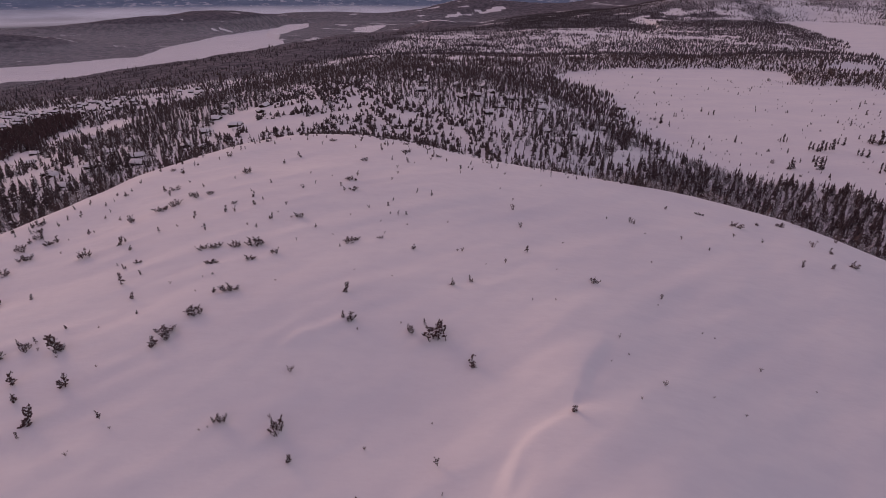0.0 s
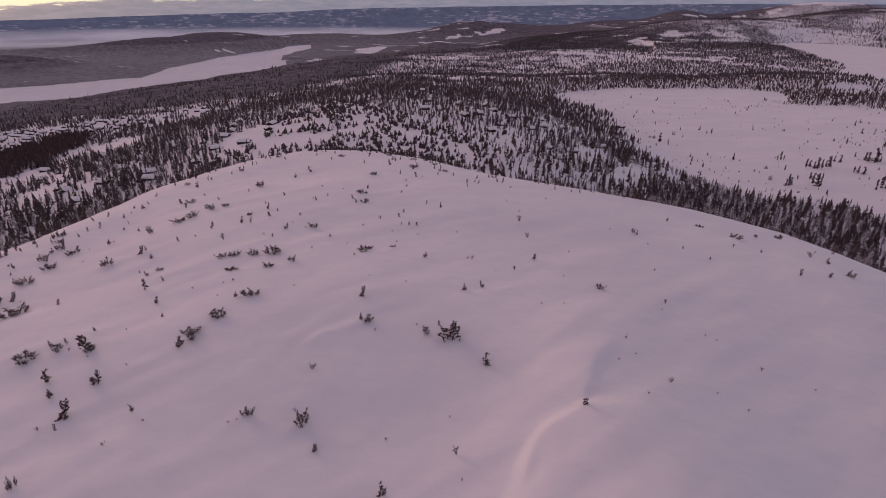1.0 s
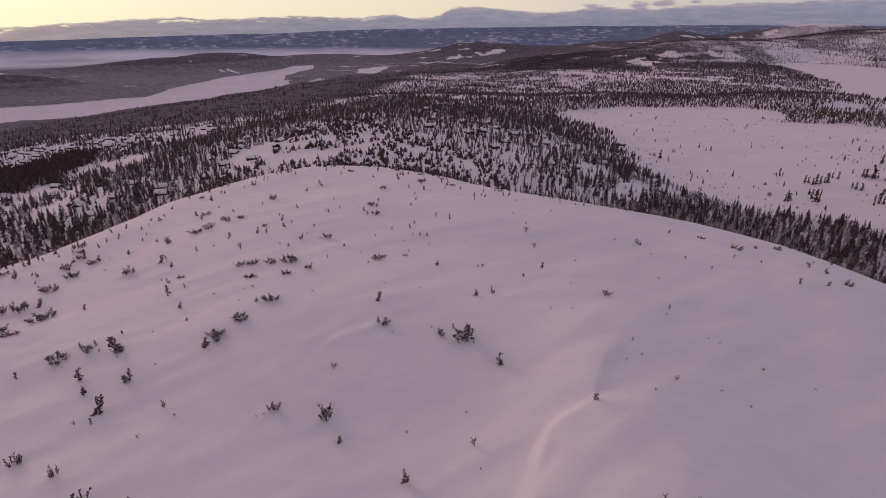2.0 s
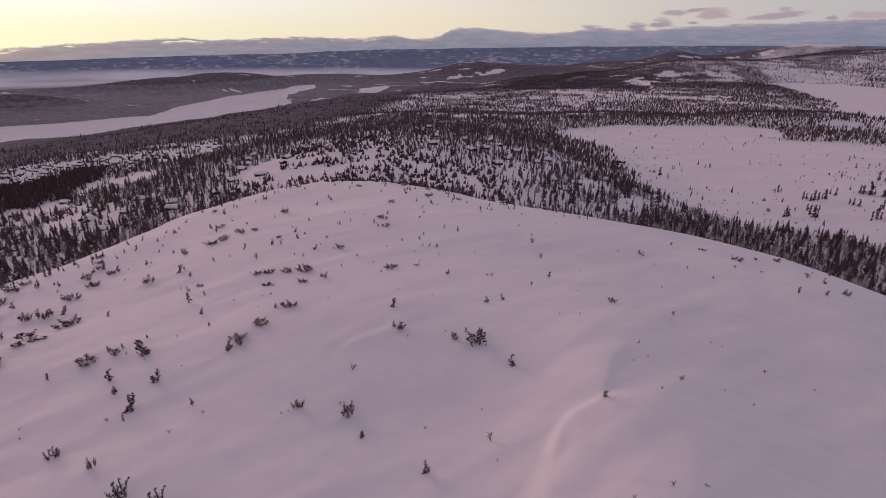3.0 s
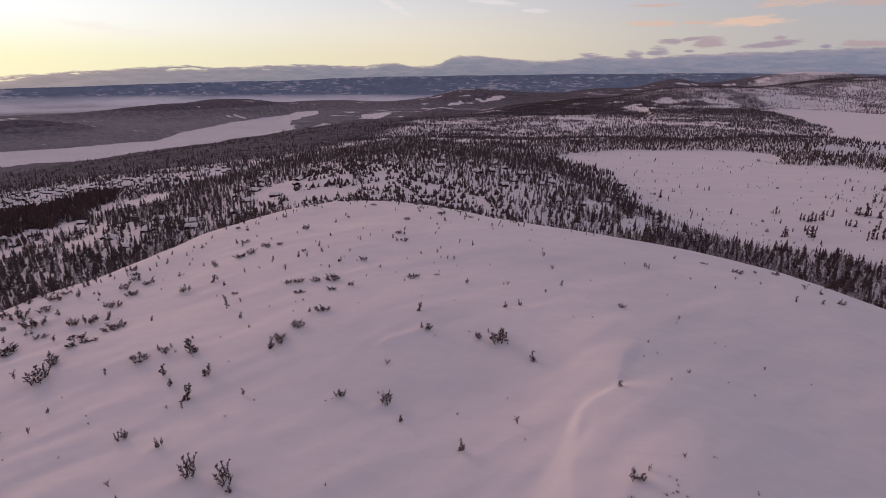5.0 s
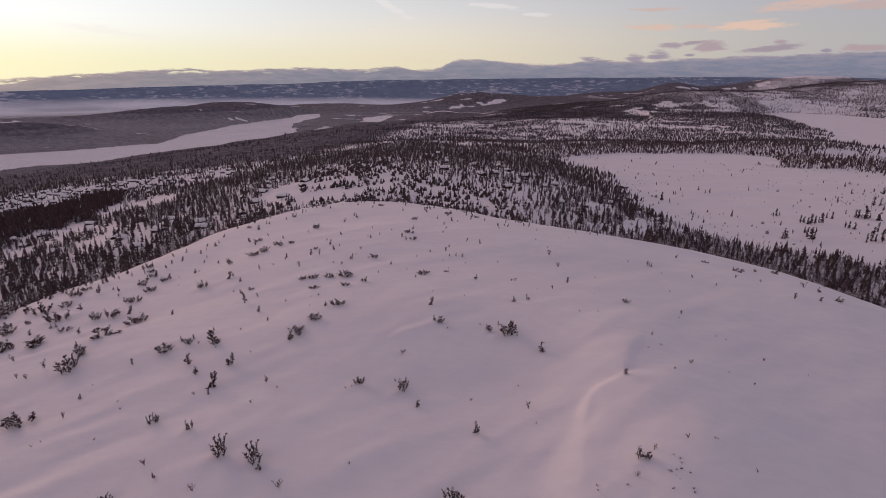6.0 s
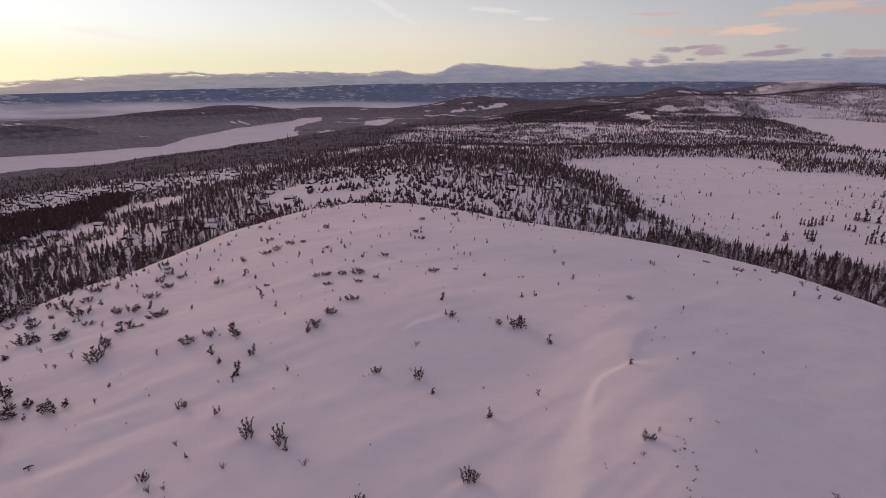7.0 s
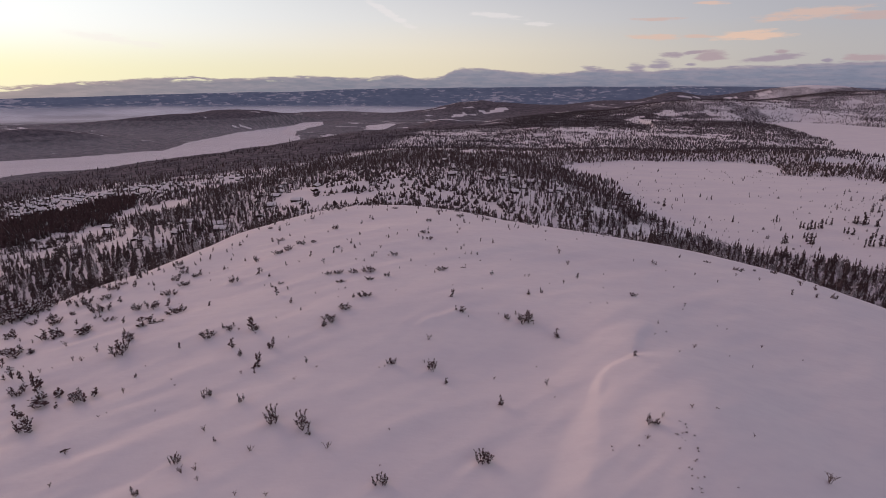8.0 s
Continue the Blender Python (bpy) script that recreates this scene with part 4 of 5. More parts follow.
def build_forests():
    rng = np.random.default_rng(5)
    near_kinds = [wood_spruce(s) for s in range(12)]
    bushes = [wood_bush(s) for s in range(100, 110)]
    mid_kinds = [forest_tree(s, 4, 7, rng.uniform(0.19, 0.3)) for s in range(20, 32)]
    far_kinds = [forest_tree(s, 2, 4, 0.22, 0.2) for s in range(40, 44)]
    birches = [frosted_birch(s) for s in range(60, 66)]
    x, y = spread(rng, 110, 420, 2.4)
    keep = rng.random(len(x)) < tree_cover(x, y) * (0.74 + 0.2 * smooth(40, 100, x) * smooth(350, 300, y))
    x, y = x[keep], y[keep]
    rim = inside(x, y, RIM)
    east = smooth(40, 100, x) * smooth(350, 300, y)
    tall = (2.6 + 1.45 * east + 0.95 * smooth(-60, -130, x)) * rng.lognormal(0, 0.4, len(x))
    tall = tall + 0.9 * mound(x, y, -115, 195, 50, 50) + 1.8 * smooth(-6, 6, inside(x, y, DENSE_STAND))
    tall = tall * (0.42 + 0.58 * smooth(-2, -22, rim)) + 1.3 * east * smooth(-40, -60, rim)
    tall = np.minimum(tall, 6.2)
    kind = rng.random(len(x)) + 0.22 * east + 0.3 * east * smooth(-70, -28, rim)
    low = rng.random(len(x)) < 0.85 * smooth(-10, 8, inside(x, y, KNOLL_BUSHES))
    plant("bush_wood", "low crooked spruce and birch bushes apart in the snow", bushes, x[low], y[low], np.minimum(tall[low], 3.2) * 0.78, FOREST_NEEDLES, rng, slim=(0.8, 1.4))
    x, y, tall, kind = x[~low], y[~low], tall[~low], kind[~low]
    plant("spruce_forest", "dark spruce wood with rime and snow between cabins", near_kinds, x[kind < 0.66], y[kind < 0.66], tall[kind < 0.66], FOREST_NEEDLES, rng)
    rest = (kind >= 0.66) & (kind < 0.84)
    plant("frosted_spruce_wood", "snow-laden young spruces among the dark ones", near_kinds, x[rest], y[rest], tall[rest] * 0.8, FROSTED, rng)
    rest = kind >= 0.84
    plant("birch_wood", "leafless mountain birches grey with rime", birches, x[rest], y[rest], tall[rest] * 0.7, FROSTED, rng)
    x, y = spread(rng, 420, 850, 3.3)
    keep = rng.random(len(x)) < tree_cover(x, y) * 0.85
    x, y = x[keep], y[keep]
    tall = 3.5 * rng.lognormal(0, 0.3, len(x))
    half = rng.random(len(x)) < 0.75
    plant("spruce_forest", "dark spruce wood on the far side of the knoll", mid_kinds, x[half], y[half], tall[half], FOREST_NEEDLES, rng)
    plant("frosted_spruce_wood", "rimed spruces scattered through the far wood", mid_kinds, x[~half], y[~half], tall[~half] * 0.85, FROSTED, rng)
    x, y = spread(rng, 850, 1950, 4.3)
    keep = rng.random(len(x)) < tree_cover(x, y) * 0.85 * smooth(1950, 1500, np.hypot(x, y))
    x, y = x[keep], y[keep]
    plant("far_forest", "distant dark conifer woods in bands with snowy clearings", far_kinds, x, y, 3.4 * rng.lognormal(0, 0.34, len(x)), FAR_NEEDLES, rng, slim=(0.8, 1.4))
    x, y = spread(rng, 1500, 3300, 6.4)
    turn = np.degrees(np.arctan2(x, y))
    keep = (turn > 4) & (rng.random(len(x)) < tree_cover(x, y) * smooth(1500, 1950, np.hypot(x, y)) * smooth(4, 9, turn))
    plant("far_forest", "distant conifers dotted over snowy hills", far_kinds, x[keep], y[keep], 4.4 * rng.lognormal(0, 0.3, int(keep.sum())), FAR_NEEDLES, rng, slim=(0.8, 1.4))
    # the dense stand in the hollow
    x, y = spread(rng, 300, 560, 1.9)
    keep = (inside(x, y, DENSE_STAND) > 0) & (rng.random(len(x)) < 0.85)
    plant("dense_spruce_stand", "close dark stand of spruces between the cabins", mid_kinds, x[keep], y[keep], 4.6 * rng.lognormal(0, 0.2, int(keep.sum())), NEEDLES, rng)
    # saplings on the open bog
    x, y = spread(rng, 260, 700, 5.5)
    keep = (inside(x, y, BOG) > 2) & (rng.random(len(x)) < 0.08 + 0.5 * smooth(0.1, 0.5, fbm(x / 60, y / 60, 91, 3)) + 0.2 * smooth(35, 5, inside(x, y, BOG)))
    x, y = x[keep], y[keep]
    dark = rng.random(len(x)) < 0.5
    plant("bog_saplings", "small spruces and shrubs dotted over the snowy bog", mid_kinds, x[dark], y[dark], 1.15 * rng.lognormal(0, 0.45, int(dark.sum())), FOREST_NEEDLES, rng)
    plant("bog_willows", "grey rimed willow shrubs dotted over the snowy bog", bushes, x[~dark], y[~dark], 1.2 * rng.lognormal(0, 0.4, int((~dark).sum())), FROSTED, rng)


build_forests()


# ---- single trees and shrubs ----
KINDS = {}


def stand_of(make, count, seed, rows, label, category, group, wide=False):
    """Copies of a few grown kinds at places given as x, y, (width,) height."""
    rng = random.Random(seed + len(rows))
    if make not in KINDS:
        KINDS[make] = [[make(seed + n), False] for n in range(count)]
    for row in rows:
        x, y, tall = row[0], row[1], row[-1]
        kind = rng.choice(KINDS[make])
        tall = tall * (0.64 if wide else 0.62 if category == "tuft" else 0.88 if make is bog_spruce else 0.85 if make is birch_shrub else 0.95)
        girth = 0.88 * row[2] if wide else tall * rng.uniform(0.8, 1.1)
        place = pose(x, y, float(land(x, y)) - 0.04, 0, 0, rng.uniform(0, 360)) @ Matrix.Diagonal((girth, girth, tall, 1))
        if kind[1]:
            thing = copy_thing(kind[0], Matrix())
        else:
            thing, kind[1] = kind[0], True
        thing.matrix_basis = place
        tagged(thing, label, category, group)


def thickets(rows):
    stand_of(spruce_thicket, 8, 300, rows, "low dark spruce thicket with snow in it on the bare fell", "tree", "thickets on the fell", True)


def spruces(rows):
    stand_of(lone_spruce, 10, 400, rows, "small wind-clipped spruce that stands alone in the snow", "tree", "stunted spruces on the fell")


def shrubs(rows):
    stand_of(birch_shrub, 8, 500, rows, "bare brown twigs that stick out of the snow", "shrub", "twigs on the fell")


def bog_trees(rows):
    stand_of(bog_spruce, 8, 600, rows, "dark spruce on the open snow-covered bog", "tree", "spruces on the bog")


thickets(THICKETS)
spruces([(-34.3, 52, 1.4), (-28.7, 60.8, 0.8), (-16.8, 61.2, 1), (-56.7, 66.5, 2.1), (8.2, 67.4, 1.6), (-61.1, 70.1, 2.4), (-57, 72.1, 1.1), (15.4, 72.3, 1.3), (0.7, 73.1, 1.1), (-28.8, 76.9, 1), (29.7, 77.3, 1.1), (-64.6, 78.7, 3.4), (-29.2, 79, 2.2), (-48.7, 79.1, 0.9), (-21.3, 79.1, 1.2), (-68.7, 81.6, 2), (-33.1, 82.5, 1.4), (-73, 82.8, 1.3), (-71.8, 83, 2.7), (-72, 84.6, 0.7), (-28.5, 84.7, 2.2), (-35.6, 85.9, 1.9), (19.4, 86.7, 1.7), (-45.4, 87.6, 1.2), (-77.9, 88.3, 1.9), (-61.4, 89.9, 1.7), (-21, 91.4, 1.9), (16.3, 91.9, 0.5), (-34.3, 92.3, 2.8), (-40.1, 93.7, 1.2), (-38.3, 94.2, 1), (13.5, 95.1, 0.9)])
spruces([(-59.9, 95.9, 1.6), (-36.2, 97.5, 0.8), (-79.6, 98.5, 1), (-27.4, 100, 0.7), (-83.7, 100.6, 1), (1.8, 103.2, 1.6), (-87.3, 103.6, 2.4), (-64.5, 103.7, 1.4), (-17.8, 104.2, 1), (-30.6, 104.8, 1.2), (49.3, 105.6, 0.9), (17.5, 106.1, 1.2), (-75.8, 106.2, 1.5), (20.3, 107.3, 1.3), (-48.9, 108.8, 1.2), (-73.5, 108.8, 0.9), (-72.6, 109.1, 0.9), (-35, 110, 2), (-20.6, 110.8, 0.5), (-75.6, 111.6, 1.9), (-86.4, 112.1, 1.1), (-59.9, 113, 1.8), (-33.5, 113.3, 0.9), (-65.9, 114.7, 1), (-91, 115.6, 1.7)])
spruces([(-38, 116.5, 1.1), (-80.8, 118, 1.2), (-73.4, 118.2, 1.5), (-40.3, 118.6, 0.6), (-1.8, 119.9, 0.6), (-64.8, 120.3, 1.3), (-87.5, 121, 2.6), (-10, 122.9, 0.7), (-41, 124.5, 1.1), (83.6, 124.8, 1.6), (90.9, 126.6, 1.3), (-79.1, 127, 2), (-44.8, 127.9, 1.7), (-75.3, 128, 2), (-44.1, 128.7, 1.2), (67.4, 128.7, 0.8), (-7.8, 128.8, 0.8), (-19.2, 129.7, 1), (-29.1, 129.9, 1.6), (-38.9, 131.5, 1.2), (-17.6, 134, 1.5), (-62.4, 135.8, 1.6), (97.2, 136.7, 1.4), (-66.3, 137.3, 2), (-34.5, 137.6, 1.7), (-26.2, 138.3, 1.5), (-57.3, 138.5, 1.3), (-28.7, 139.5, 1.5), (-23.5, 142.3, 1.2), (-67.5, 144.4, 1.1), (-22.5, 145.4, 0.8), (-67.7, 147.8, 1.2)])
spruces([(-25.4, 148, 1.4), (-65.6, 149.3, 1.7), (-5.6, 149.7, 1.2), (-59.4, 150.6, 0.9), (-27.2, 152.3, 0.7), (-6.9, 153.4, 1.2), (68.6, 154.4, 1.1), (-70.9, 155.8, 1.2), (-68.2, 157.6, 1.4), (-41.1, 159.5, 0.9), (-4.6, 163, 1.3), (108.2, 163, 1.6), (106.6, 164.1, 1.7), (-35.1, 164.6, 0.9), (-62.5, 171.4, 1.2), (88.5, 174.5, 1.7), (-27.4, 181.3, 1.4), (-24.3, 187.3, 1.4), (-25.9, 191.1, 1.1)])
shrubs([(-19.2, 51.1, 0.7), (-22.7, 51.3, 0.6), (43.2, 52.1, 1.5), (-27.9, 53.7, 0.7), (-45.9, 54.6, 0.7), (-7.1, 55.3, 0.4), (-30.5, 55.5, 1.1), (-29, 55.8, 0.9), (24.5, 57.2, 0.7), (37.8, 58.1, 0.6), (-23.3, 58.4, 0.9), (-14, 58.5, 1.2), (27.5, 60.8, 0.8), (-48.2, 60.9, 0.8), (-6.6, 61.6, 0.5), (32, 62.5, 0.8), (35.2, 62.6, 0.4), (-30.9, 63.2, 1)])
shrubs([(-48.2, 68.3, 0.4), (-40.3, 68.7, 0.4), (15.8, 68.7, 0.4), (-47.5, 69.1, 0.4), (-21.9, 74.1, 0.6), (-48, 74.3, 1.1), (7.9, 74.9, 0.5), (-40.5, 75.1, 0.5), (-59.8, 76.6, 0.8), (-41.8, 76.8, 0.4), (-9.6, 77, 0.4), (-31, 77.1, 0.6), (-8.8, 77.3, 0.4), (-19.3, 77.6, 0.4), (14.8, 78.2, 0.4), (-2.7, 78.8, 0.6), (37.5, 79.8, 0.4), (49.6, 80, 0.5), (-48.8, 82.4, 0.4), (46.9, 82.4, 0.4), (41.4, 83.2, 0.8), (-67.9, 84.2, 0.8), (-66.4, 85.1, 0.4), (-2.3, 86.2, 1.2), (62.1, 86.6, 0.4), (-62.4, 86.9, 1), (36.2, 86.9, 0.4), (-73.1, 87.3, 0.4), (-64.3, 87.4, 1.1), (-75.1, 87.6, 0.4), (-26.5, 88, 0.4)])
shrubs([(56.5, 89.6, 0.7), (-33.1, 90.6, 0.4), (14.3, 91.3, 0.4), (-36.8, 92.4, 0.6), (39, 92.7, 0.7), (4.8, 93.8, 0.5), (-70, 94.3, 1.1), (10.4, 95.3, 0.4), (-72.9, 97, 0.5), (-31.3, 97.1, 0.5), (29, 101.9, 0.4), (32.4, 102, 0.5), (-21, 105.1, 0.4), (-9.6, 107.3, 0.4), (8.2, 108.2, 0.4), (-26.5, 108.7, 0.6), (-21.9, 110.1, 0.4), (-27.8, 121.8, 0.5), (-56.6, 128.1, 0.6), (-21.4, 131.3, 0.7), (63.8, 133.4, 0.9), (-36.2, 133.6, 0.7), (-13.6, 134.4, 0.6), (-2.2, 135.3, 0.5), (-60.2, 136.1, 0.6), (-17.1, 137, 0.6), (82.7, 137.4, 0.9), (76.9, 138.4, 1)])
shrubs([(-56.6, 139.2, 0.6), (0.9, 139.8, 0.8), (95.6, 140, 1.8), (-16.5, 141.2, 1), (108.7, 151, 2.3), (-10.7, 162.7, 0.6)])
spruces([(4.9, 141.0, 1.1), (5.7, 144.3, 0.9), (7.2, 135.9, 1.1), (8.9, 136.3, 1.0), (10.3, 149.8, 1.1), (13.7, 147.7, 1.4), (11.0, 119.0, 1.1), (5.7, 136.0, 0.8), (-0.1, 122.7, 0.9), (30.9, 120.6, 1.5), (-15.4, 152.8, 1.0), (-24.6, 158.8, 0.9), (17.4, 180.2, 1.0), (55.5, 140.8, 1.3), (55.9, 140.6, 1.1), (56.4, 140.4, 1.1), (163.8, 224.0, 2.2), (-13.4, 156.0, 0.9)])
shrubs([(4.5, 172.0, 1.0), (5.0, 165.6, 0.8), (4.1, 158.9, 0.9), (4.0, 132.3, 0.5), (5.5, 126.3, 0.6), (9.2, 131.0, 0.5), (31.0, 142.5, 1.6), (31.7, 148.4, 0.7), (31.5, 133.6, 1.3), (26.5, 114.8, 1.0), (19.4, 119.0, 0.9), (18.6, 119.0, 0.8), (50.7, 141.2, 0.7), (56.6, 134.1, 0.5), (52.9, 119.9, 0.5), (38.5, 126.6, 0.5), (23.1, 113.5, 0.3), (40.0, 160.8, 0.6), (29.5, 155.7, 0.6), (20.8, 168.2, 1.0), (17.1, 133.4, 0.5), (-3.9, 125.3, 0.5), (2.1, 110.4, 0.4), (8.6, 177.0, 0.7), (13.0, 181.0, 0.9), (-16.3, 154.1, 0.7), (-16.7, 166.1, 0.8), (51.9, 96.8, 0.4), (53.3, 95.9, 0.4), (39.0, 88.9, 0.4), (48.1, 103.5, 0.4), (34.7, 113.0, 0.3), (32.2, 169.5, 0.8)])
bog_trees([(240.5, 294.8, 8.3), (237.3, 295.5, 4.7), (235.6, 295.8, 8.6), (243.6, 296.1, 6.2), (205.9, 298.6, 5.3), (204.9, 299.3, 7.2), (188.9, 299.6, 4.4), (190.5, 299.7, 6.8), (236, 299.7, 4.2), (192.8, 301.4, 4.7), (205.9, 304.3, 6.2), (201.7, 311.1, 2.7), (209.2, 312.3, 4.4), (217.3, 314.5, 3.4), (253.5, 315.6, 6.2), (244.2, 322.1, 5), (243, 324.4, 5), (241.9, 326.3, 4.1), (206, 330.1, 3.4), (224.7, 333.4, 5), (226.5, 333.5, 7.3), (229.7, 334.7, 5.9), (222, 336.9, 5.6), (225.2, 338, 4.4), (234.5, 338.5, 3.9), (236.4, 338.6, 6.7), (276, 343.5, 6.4), (274.9, 344.5, 4.8), (248.5, 347.6, 5.6), (164.9, 348.6, 2), (269.1, 348.6, 9.9), (162, 349, 3.9)])
bog_trees([(272.3, 349.8, 4.8), (247.2, 350.3, 4.3), (267.5, 350.7, 6.4), (274.9, 351, 3.9), (188.4, 353.1, 5), (267.6, 353.5, 5.8), (215.6, 354.4, 3.3), (217.6, 354.5, 6), (219.2, 354.6, 3.3), (268, 362.7, 3.3), (300.3, 373.3, 4.5), (245.7, 383.2, 2), (306, 389.6, 7.5), (310.7, 389.9, 5.4), (287, 398.9, 4.9), (167.1, 399.6, 3.4), (163, 403.7, 7.1), (180.6, 427, 3.3), (182.1, 427.1, 2.7), (207.3, 432.6, 3.1), (211.2, 432.8, 4.2), (346.4, 434, 5.9), (323.1, 435.1, 4.3), (345.3, 442.2, 3.6), (207.6, 445.3, 3.9), (289.7, 445.8, 2.3), (248.5, 446.9, 2.6), (338.3, 464.9, 4.9)])


def heath_tuft(seed):
    """A tuft of stiff dark heath twigs with rime on it, one metre tall."""
    rng = random.Random(seed)
    dark, rime = Shape(), Shape()
    for _ in range(rng.randint(7, 11)):
        a, lean = rng.uniform(0, 6.28), rng.uniform(0.1, 0.9)
        base = (rng.uniform(-0.2, 0.2), rng.uniform(-0.2, 0.2), -0.1)
        way, side = (lean * math.cos(a), lean * math.sin(a), 1.0), (-math.sin(a), math.cos(a), 0)
        dark.spray(base, way, side, rng.uniform(0.4, 0.8), 0.15, 0.16, 0.1)
        if rng.random() < 0.5:
            rime.spray((base[0], base[1], 0.2), way, side, rng.uniform(0.3, 0.6), 0.15, 0.15, 0.1)
    thing = new("heath_tuft")
    part("brushwood", dark.mesh("brushwood", TWIG), thing)["kind"] = "stuff"
    if rime.f:
        part("rime", rime.mesh("rime", SNOW_CAP), thing, "white rime on the windward twigs")["kind"] = "stuff"
    return thing


stand_of(heath_tuft, 6, 700, [(29.3, 59.7, 0.4), (29.8, 59.1, 0.45), (29.7, 58.5, 0.5), (28.1, 57.4, 0.6), (28.8, 57.5, 0.5), (29.3, 57.6, 0.7), (30.0, 57.0, 0.5), (28.4, 56.7, 0.3), (28.6, 56.2, 0.3), (27.5, 55.0, 0.5), (29.5, 54.9, 0.6), (29.4, 54.4, 0.6), (28.7, 53.2, 0.5), (28.4, 53.0, 0.5), (27.4, 52.1, 0.4), (27.6, 51.8, 0.4), (27.3, 51.0, 0.5), (27.8, 50.7, 0.5), (28.5, 50.8, 0.4), (26.7, 49.4, 0.5), (27.6, 49.4, 0.5), (27.5, 48.9, 0.5), (20.2, 56.5, 0.5), (20.1, 55.8, 0.4), (23.2, 56.1, 0.6), (31.5, 49.4, 0.4), (35.5, 62.6, 0.4)],
         "small dark tuft of rimed heath twigs in the snow", "tuft", "heath tufts along the drift")


def fallen_branch(x, y, turn_, long):
    """A bent dead branch that lies half in the snow."""
    thing = new("fallen_branch")
    s = Shape()
    s.stick((-0.5 * long, 0, 0.0), (-0.05 * long, 0.06 * long, 0.12 * long), 0.1, 0.09, 6)
    s.stick((-0.05 * long, 0.06 * long, 0.12 * long), (0.5 * long, 0.02, 0.2 * long), 0.09, 0.03, 6)
    part("bough", s.mesh("bough", BARK), thing)
    for k in (0.1, 0.28, -0.2):
        t = Shape()
        t.stick((k * long, 0.04 * long, 0.14 * long), ((k + 0.12) * long, 0.14 * long, 0.2 * long), 0.04, 0.012)
        part("twig", t.mesh("twig", BARK), thing)
    thing.matrix_basis = pose(x, y, float(land(x, y)), 0, 0, turn_)
    tagged(thing, "bent dead branch that lies half buried in the snow", "branch")


fallen_branch(-48.5, 61.5, 20, 1.2)


# ---- young spruces along the brow of the fell ----
def build_brow():
    rng = random.Random(21)
    small, low = [], []
    while len(small) < 70:
        x, y = rng.uniform(-95, 40), rng.uniform(110, 215)
        depth = float(inside(x, y, RIM))
        if -6 < depth < 13 and rng.random() < 0.3 + 0.7 * smooth(10, -2, depth):
            (low if rng.random() < 0.25 else small).append((round(x, 1), round(y, 1), rng.uniform(1.2, 2.2), rng.uniform(0.8, 1.7)))
    stand_of(lone_spruce, 10, 400, small, "young rimed spruce on the brow of the snowy fell", "tree", "spruces along the brow")
    stand_of(spruce_thicket, 8, 300, low, "small snowy spruce thicket on the brow of the fell", "tree", "thickets along the brow", True)


build_brow()


# ---- cabins ----
def box(shape, a, b):
    (x0, y0, z0), (x1, y1, z1) = a, b
    shape.add([(x0, y0, z0), (x1, y0, z0), (x1, y1, z0), (x0, y1, z0), (x0, y0, z1), (x1, y0, z1), (x1, y1, z1), (x0, y1, z1)],
              [(0, 2, 1), (0, 3, 2), (4, 5, 6), (4, 6, 7), (0, 1, 5), (0, 5, 4), (1, 2, 6), (1, 6, 5), (2, 3, 7), (2, 7, 6), (3, 0, 4), (3, 4, 7)])


def gable(shape, long, deep, low, high, thick, bulge=0.0):
    """A pitched slab over a house: its ridge runs along x, its eaves at height low. bulge rounds the snow on it."""
    over = []
    for x in (-long / 2, -long / 4, long / 4, long / 2):
        end = abs(x) > long / 3
        for k in (-1, -0.55, 0, 0.55, 1):
            top = low + (high - low) * (1 - abs(k)) + thick + bulge * (1 - k * k) - (0.12 * bulge if end else 0)
            over.append((x, k * deep / 2, top))
    under = [(x, y, low + (high - low) * (1 - abs(2 * y / deep)) - 0.02) for x, y, _ in over]
    n = len(over)
    faces = []
    for i in range(3):
        for j in range(4):
            a, b, c, d = i * 5 + j, i * 5 + j + 1, i * 5 + j + 6, i * 5 + j + 5
            faces += [(a, c, b), (a, d, c), (n + a, n + b, n + c), (n + a, n + c, n + d)]
    rim_ = [0, 1, 2, 3, 4, 9, 14, 19, 18, 17, 16, 15, 10, 5]
    for a, b in zip(rim_, rim_[1:] + rim_[:1]):
        faces += [(a, b, n + b), (a, n + b, n + a)]
    shape.add(over + under, faces)


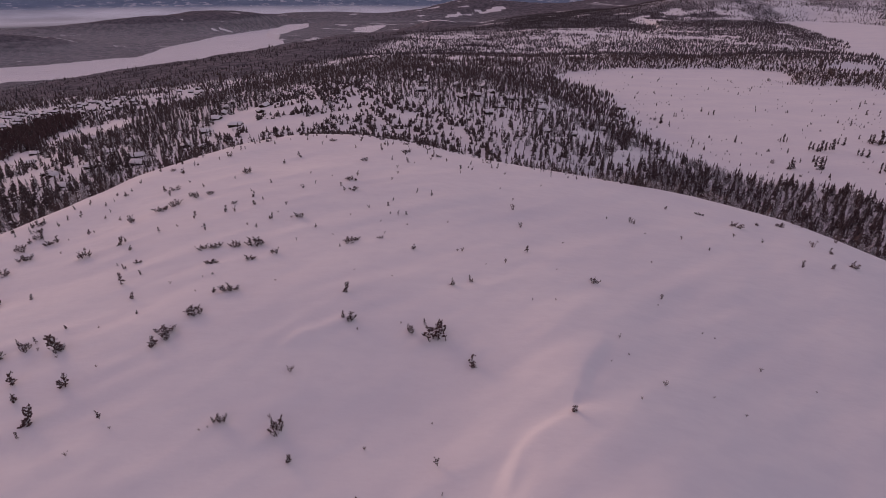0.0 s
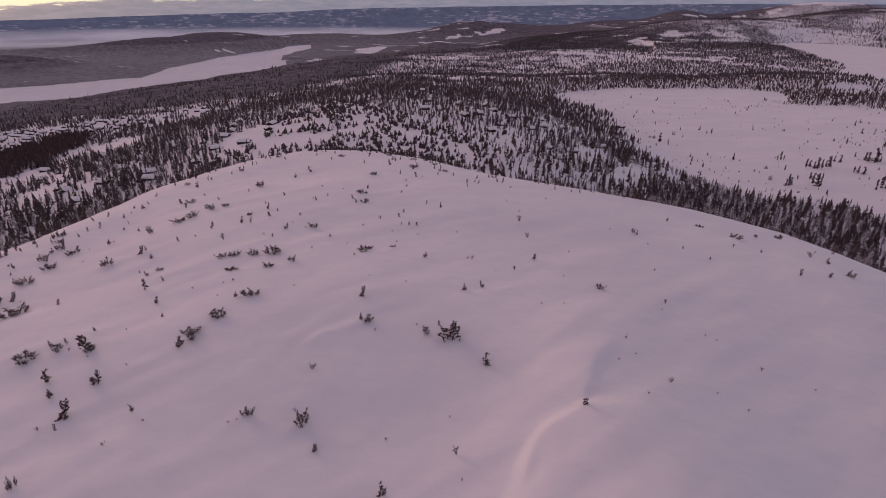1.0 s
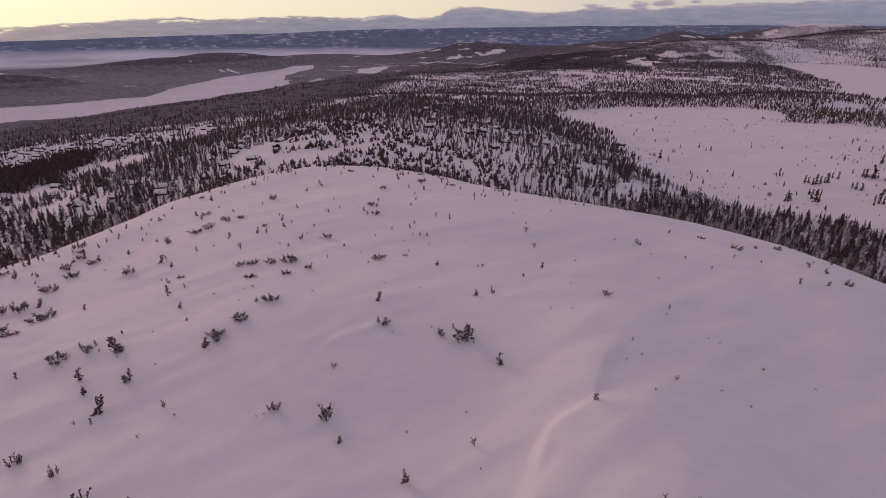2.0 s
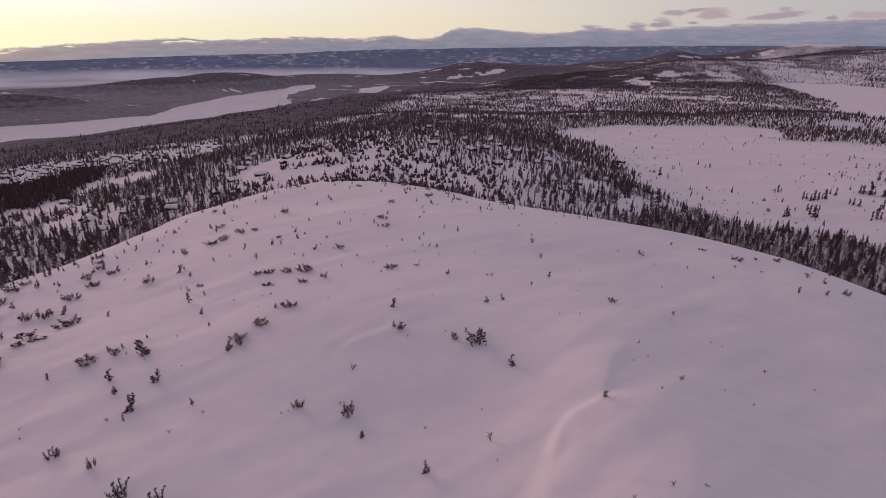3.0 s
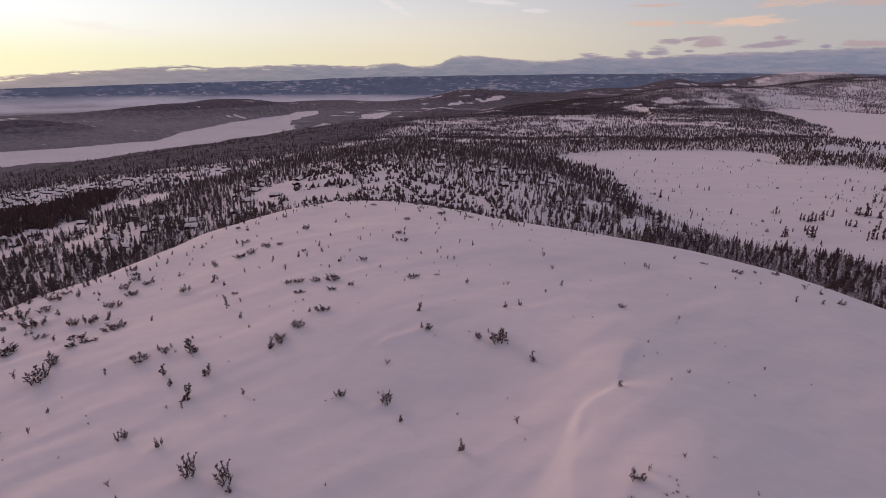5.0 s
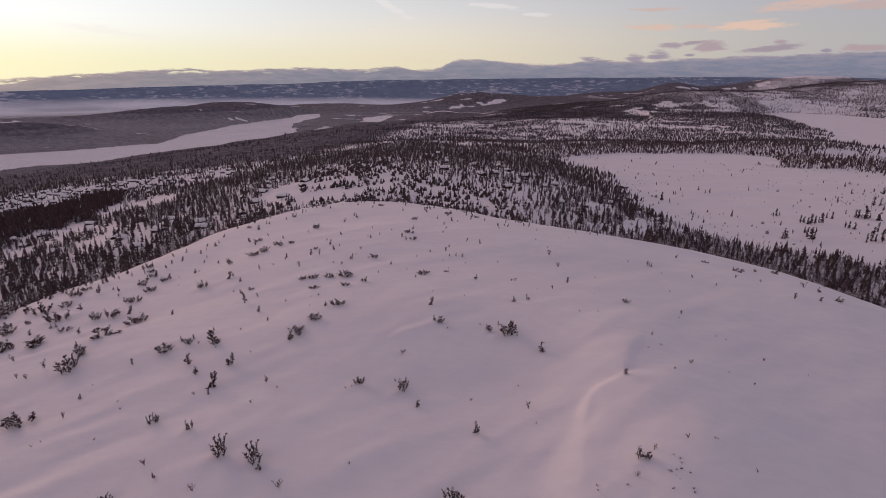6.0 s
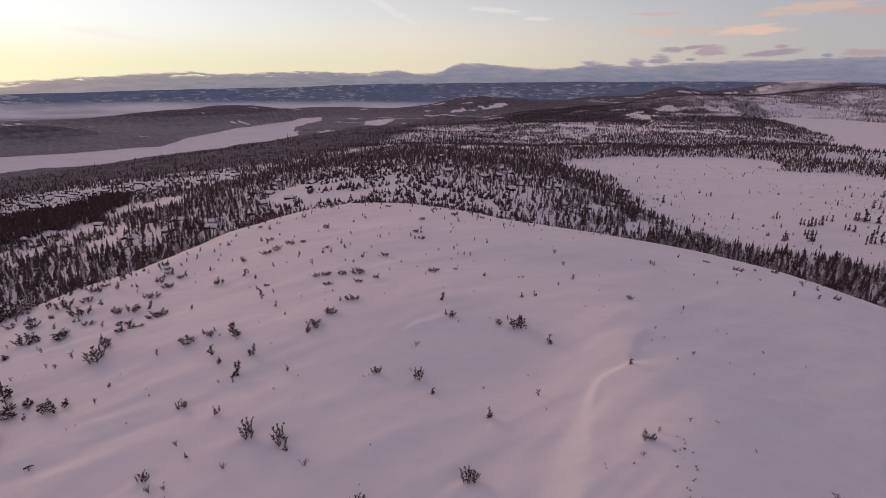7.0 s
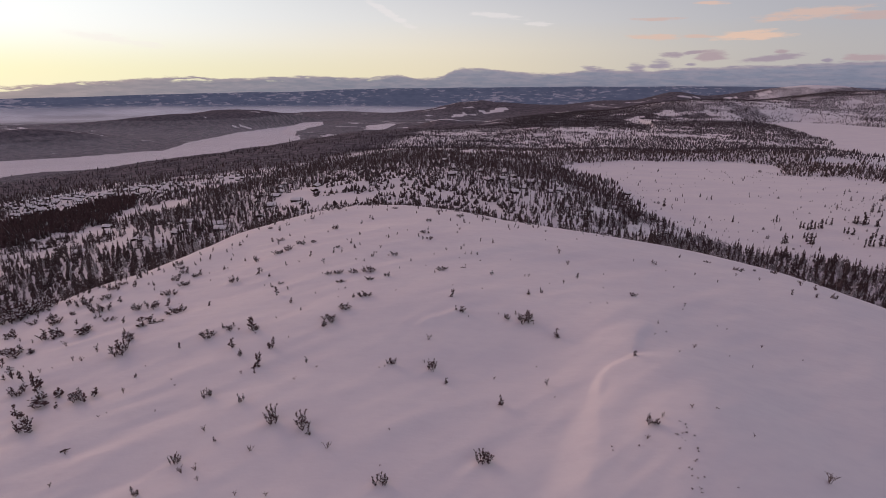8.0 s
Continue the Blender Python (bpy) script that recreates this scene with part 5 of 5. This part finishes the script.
def cabin(long, deep, eaves, ridge):
    """A timber cabin half sunk in snow, with a snowed-in roof."""
    thing = new("cabin")
    s = Shape()
    box(s, (-long / 2, -deep / 2, -1.6), (long / 2, deep / 2, eaves))
    for x in (-long / 2 + 0.05, long / 2 - 0.05):
        s.add([(x - 0.05, -deep / 2, eaves), (x + 0.05, -deep / 2, eaves), (x - 0.05, deep / 2, eaves), (x + 0.05, deep / 2, eaves), (x - 0.05, 0, ridge - 0.1), (x + 0.05, 0, ridge - 0.1)],
              [(0, 2, 4), (1, 5, 3), (0, 4, 5), (0, 5, 1), (2, 3, 5), (2, 5, 4)])
    part("wall", s.mesh("wall", TIMBER), thing, "dark-stained timber wall")
    s = Shape()
    gable(s, long + 0.6, deep + 0.7, eaves - 0.2, ridge, 0.14)
    part("roof", s.mesh("roof", TIMBER), thing)
    s = Shape()
    gable(s, long + 0.5, deep + 0.6, eaves - 0.08, ridge + 0.15, 0.22, 0.35)
    part("snow_cover", s.mesh("snow_cover", SNOW_CAP, True), thing, "thick white snow on the roof")
    for x in (-long * 0.28, long * 0.12):
        w = Shape()
        box(w, (x - 0.45, -deep / 2 - 0.06, 0.45), (x + 0.45, -deep / 2 - 0.003, 1.2))
        frame_ = part("window", w.mesh("window", TIMBER), thing)
        w = Shape()
        box(w, (x - 0.38, -deep / 2 - 0.075, 0.52), (x + 0.38, -deep / 2 - 0.062, 1.13))
        part("pane", w.mesh("pane", PANE), frame_)
    d = Shape()
    box(d, (long * 0.32, -deep / 2 - 0.07, -0.3), (long * 0.32 + 0.9, -deep / 2 - 0.003, 1.3))
    part("door", d.mesh("door", BARK), thing)
    c = Shape()
    box(c, (long * 0.18, 0.2, ridge - 0.8), (long * 0.18 + 0.45, 0.65, ridge + 0.6))
    part("chimney", c.mesh("chimney", STONE), thing)
    return thing


def cabin_rows():
    """More cabins side by side along the slope of the far clearing."""
    rng, found = random.Random(9), []
    for row in range(14):
        for n in range(20):
            u, v = -60 + 8.6 * n + rng.uniform(-2, 2), -60 + 10.5 * row + rng.uniform(-1.2, 1.2)
            x, y = round(-320 + 0.62 * u - 0.78 * v, 1), round(450 + 0.78 * u + 0.62 * v, 1)
            clear = min(math.hypot(x - a, y - b) for a, b in CABINS_ROWS + found)
            if inside(x, y, CABIN_ROWS_EDGE) > 0 and clear > 7.0 and rng.random() < 0.8:
                found.append((x, y))
    return found


def build_cabins():
    rng = random.Random(77)
    kinds = [[cabin(4.3, 3.3, 1.2, 1.8), False], [cabin(5.4, 3.2, 1.2, 1.75), False], [cabin(3.5, 2.8, 1.1, 1.65), False]]
    groups_ = ((CABINS_HOLLOW, "cabins in the wooded hollow"), (CABINS_ROWS + cabin_rows(), "cabins in rows past the dense stand"), (CABINS_SLOPE, "cabins on the slope to the bog"))
    for rows, group in groups_:
        for x, y in rows:
            kind = rng.choice(kinds)
            turn_ = rng.choice((0, 0, 90)) + rng.uniform(-25, 25) + 12
            if (x, y) == (-74, 276):
                kind, turn_ = kinds[1], 2
            if kind[1]:
                thing = copy_thing(kind[0], Matrix())
            else:
                thing, kind[1] = kind[0], True
            low = min(float(land(x + a, y + b)) for a in (-3, 3) for b in (-3, 3))
            thing.matrix_basis = pose(x, y, low + 0.25, 0, 0, turn_)
            tagged(thing, "dark timber cabin under thick snow among spruces", "cabin", group)


build_cabins()
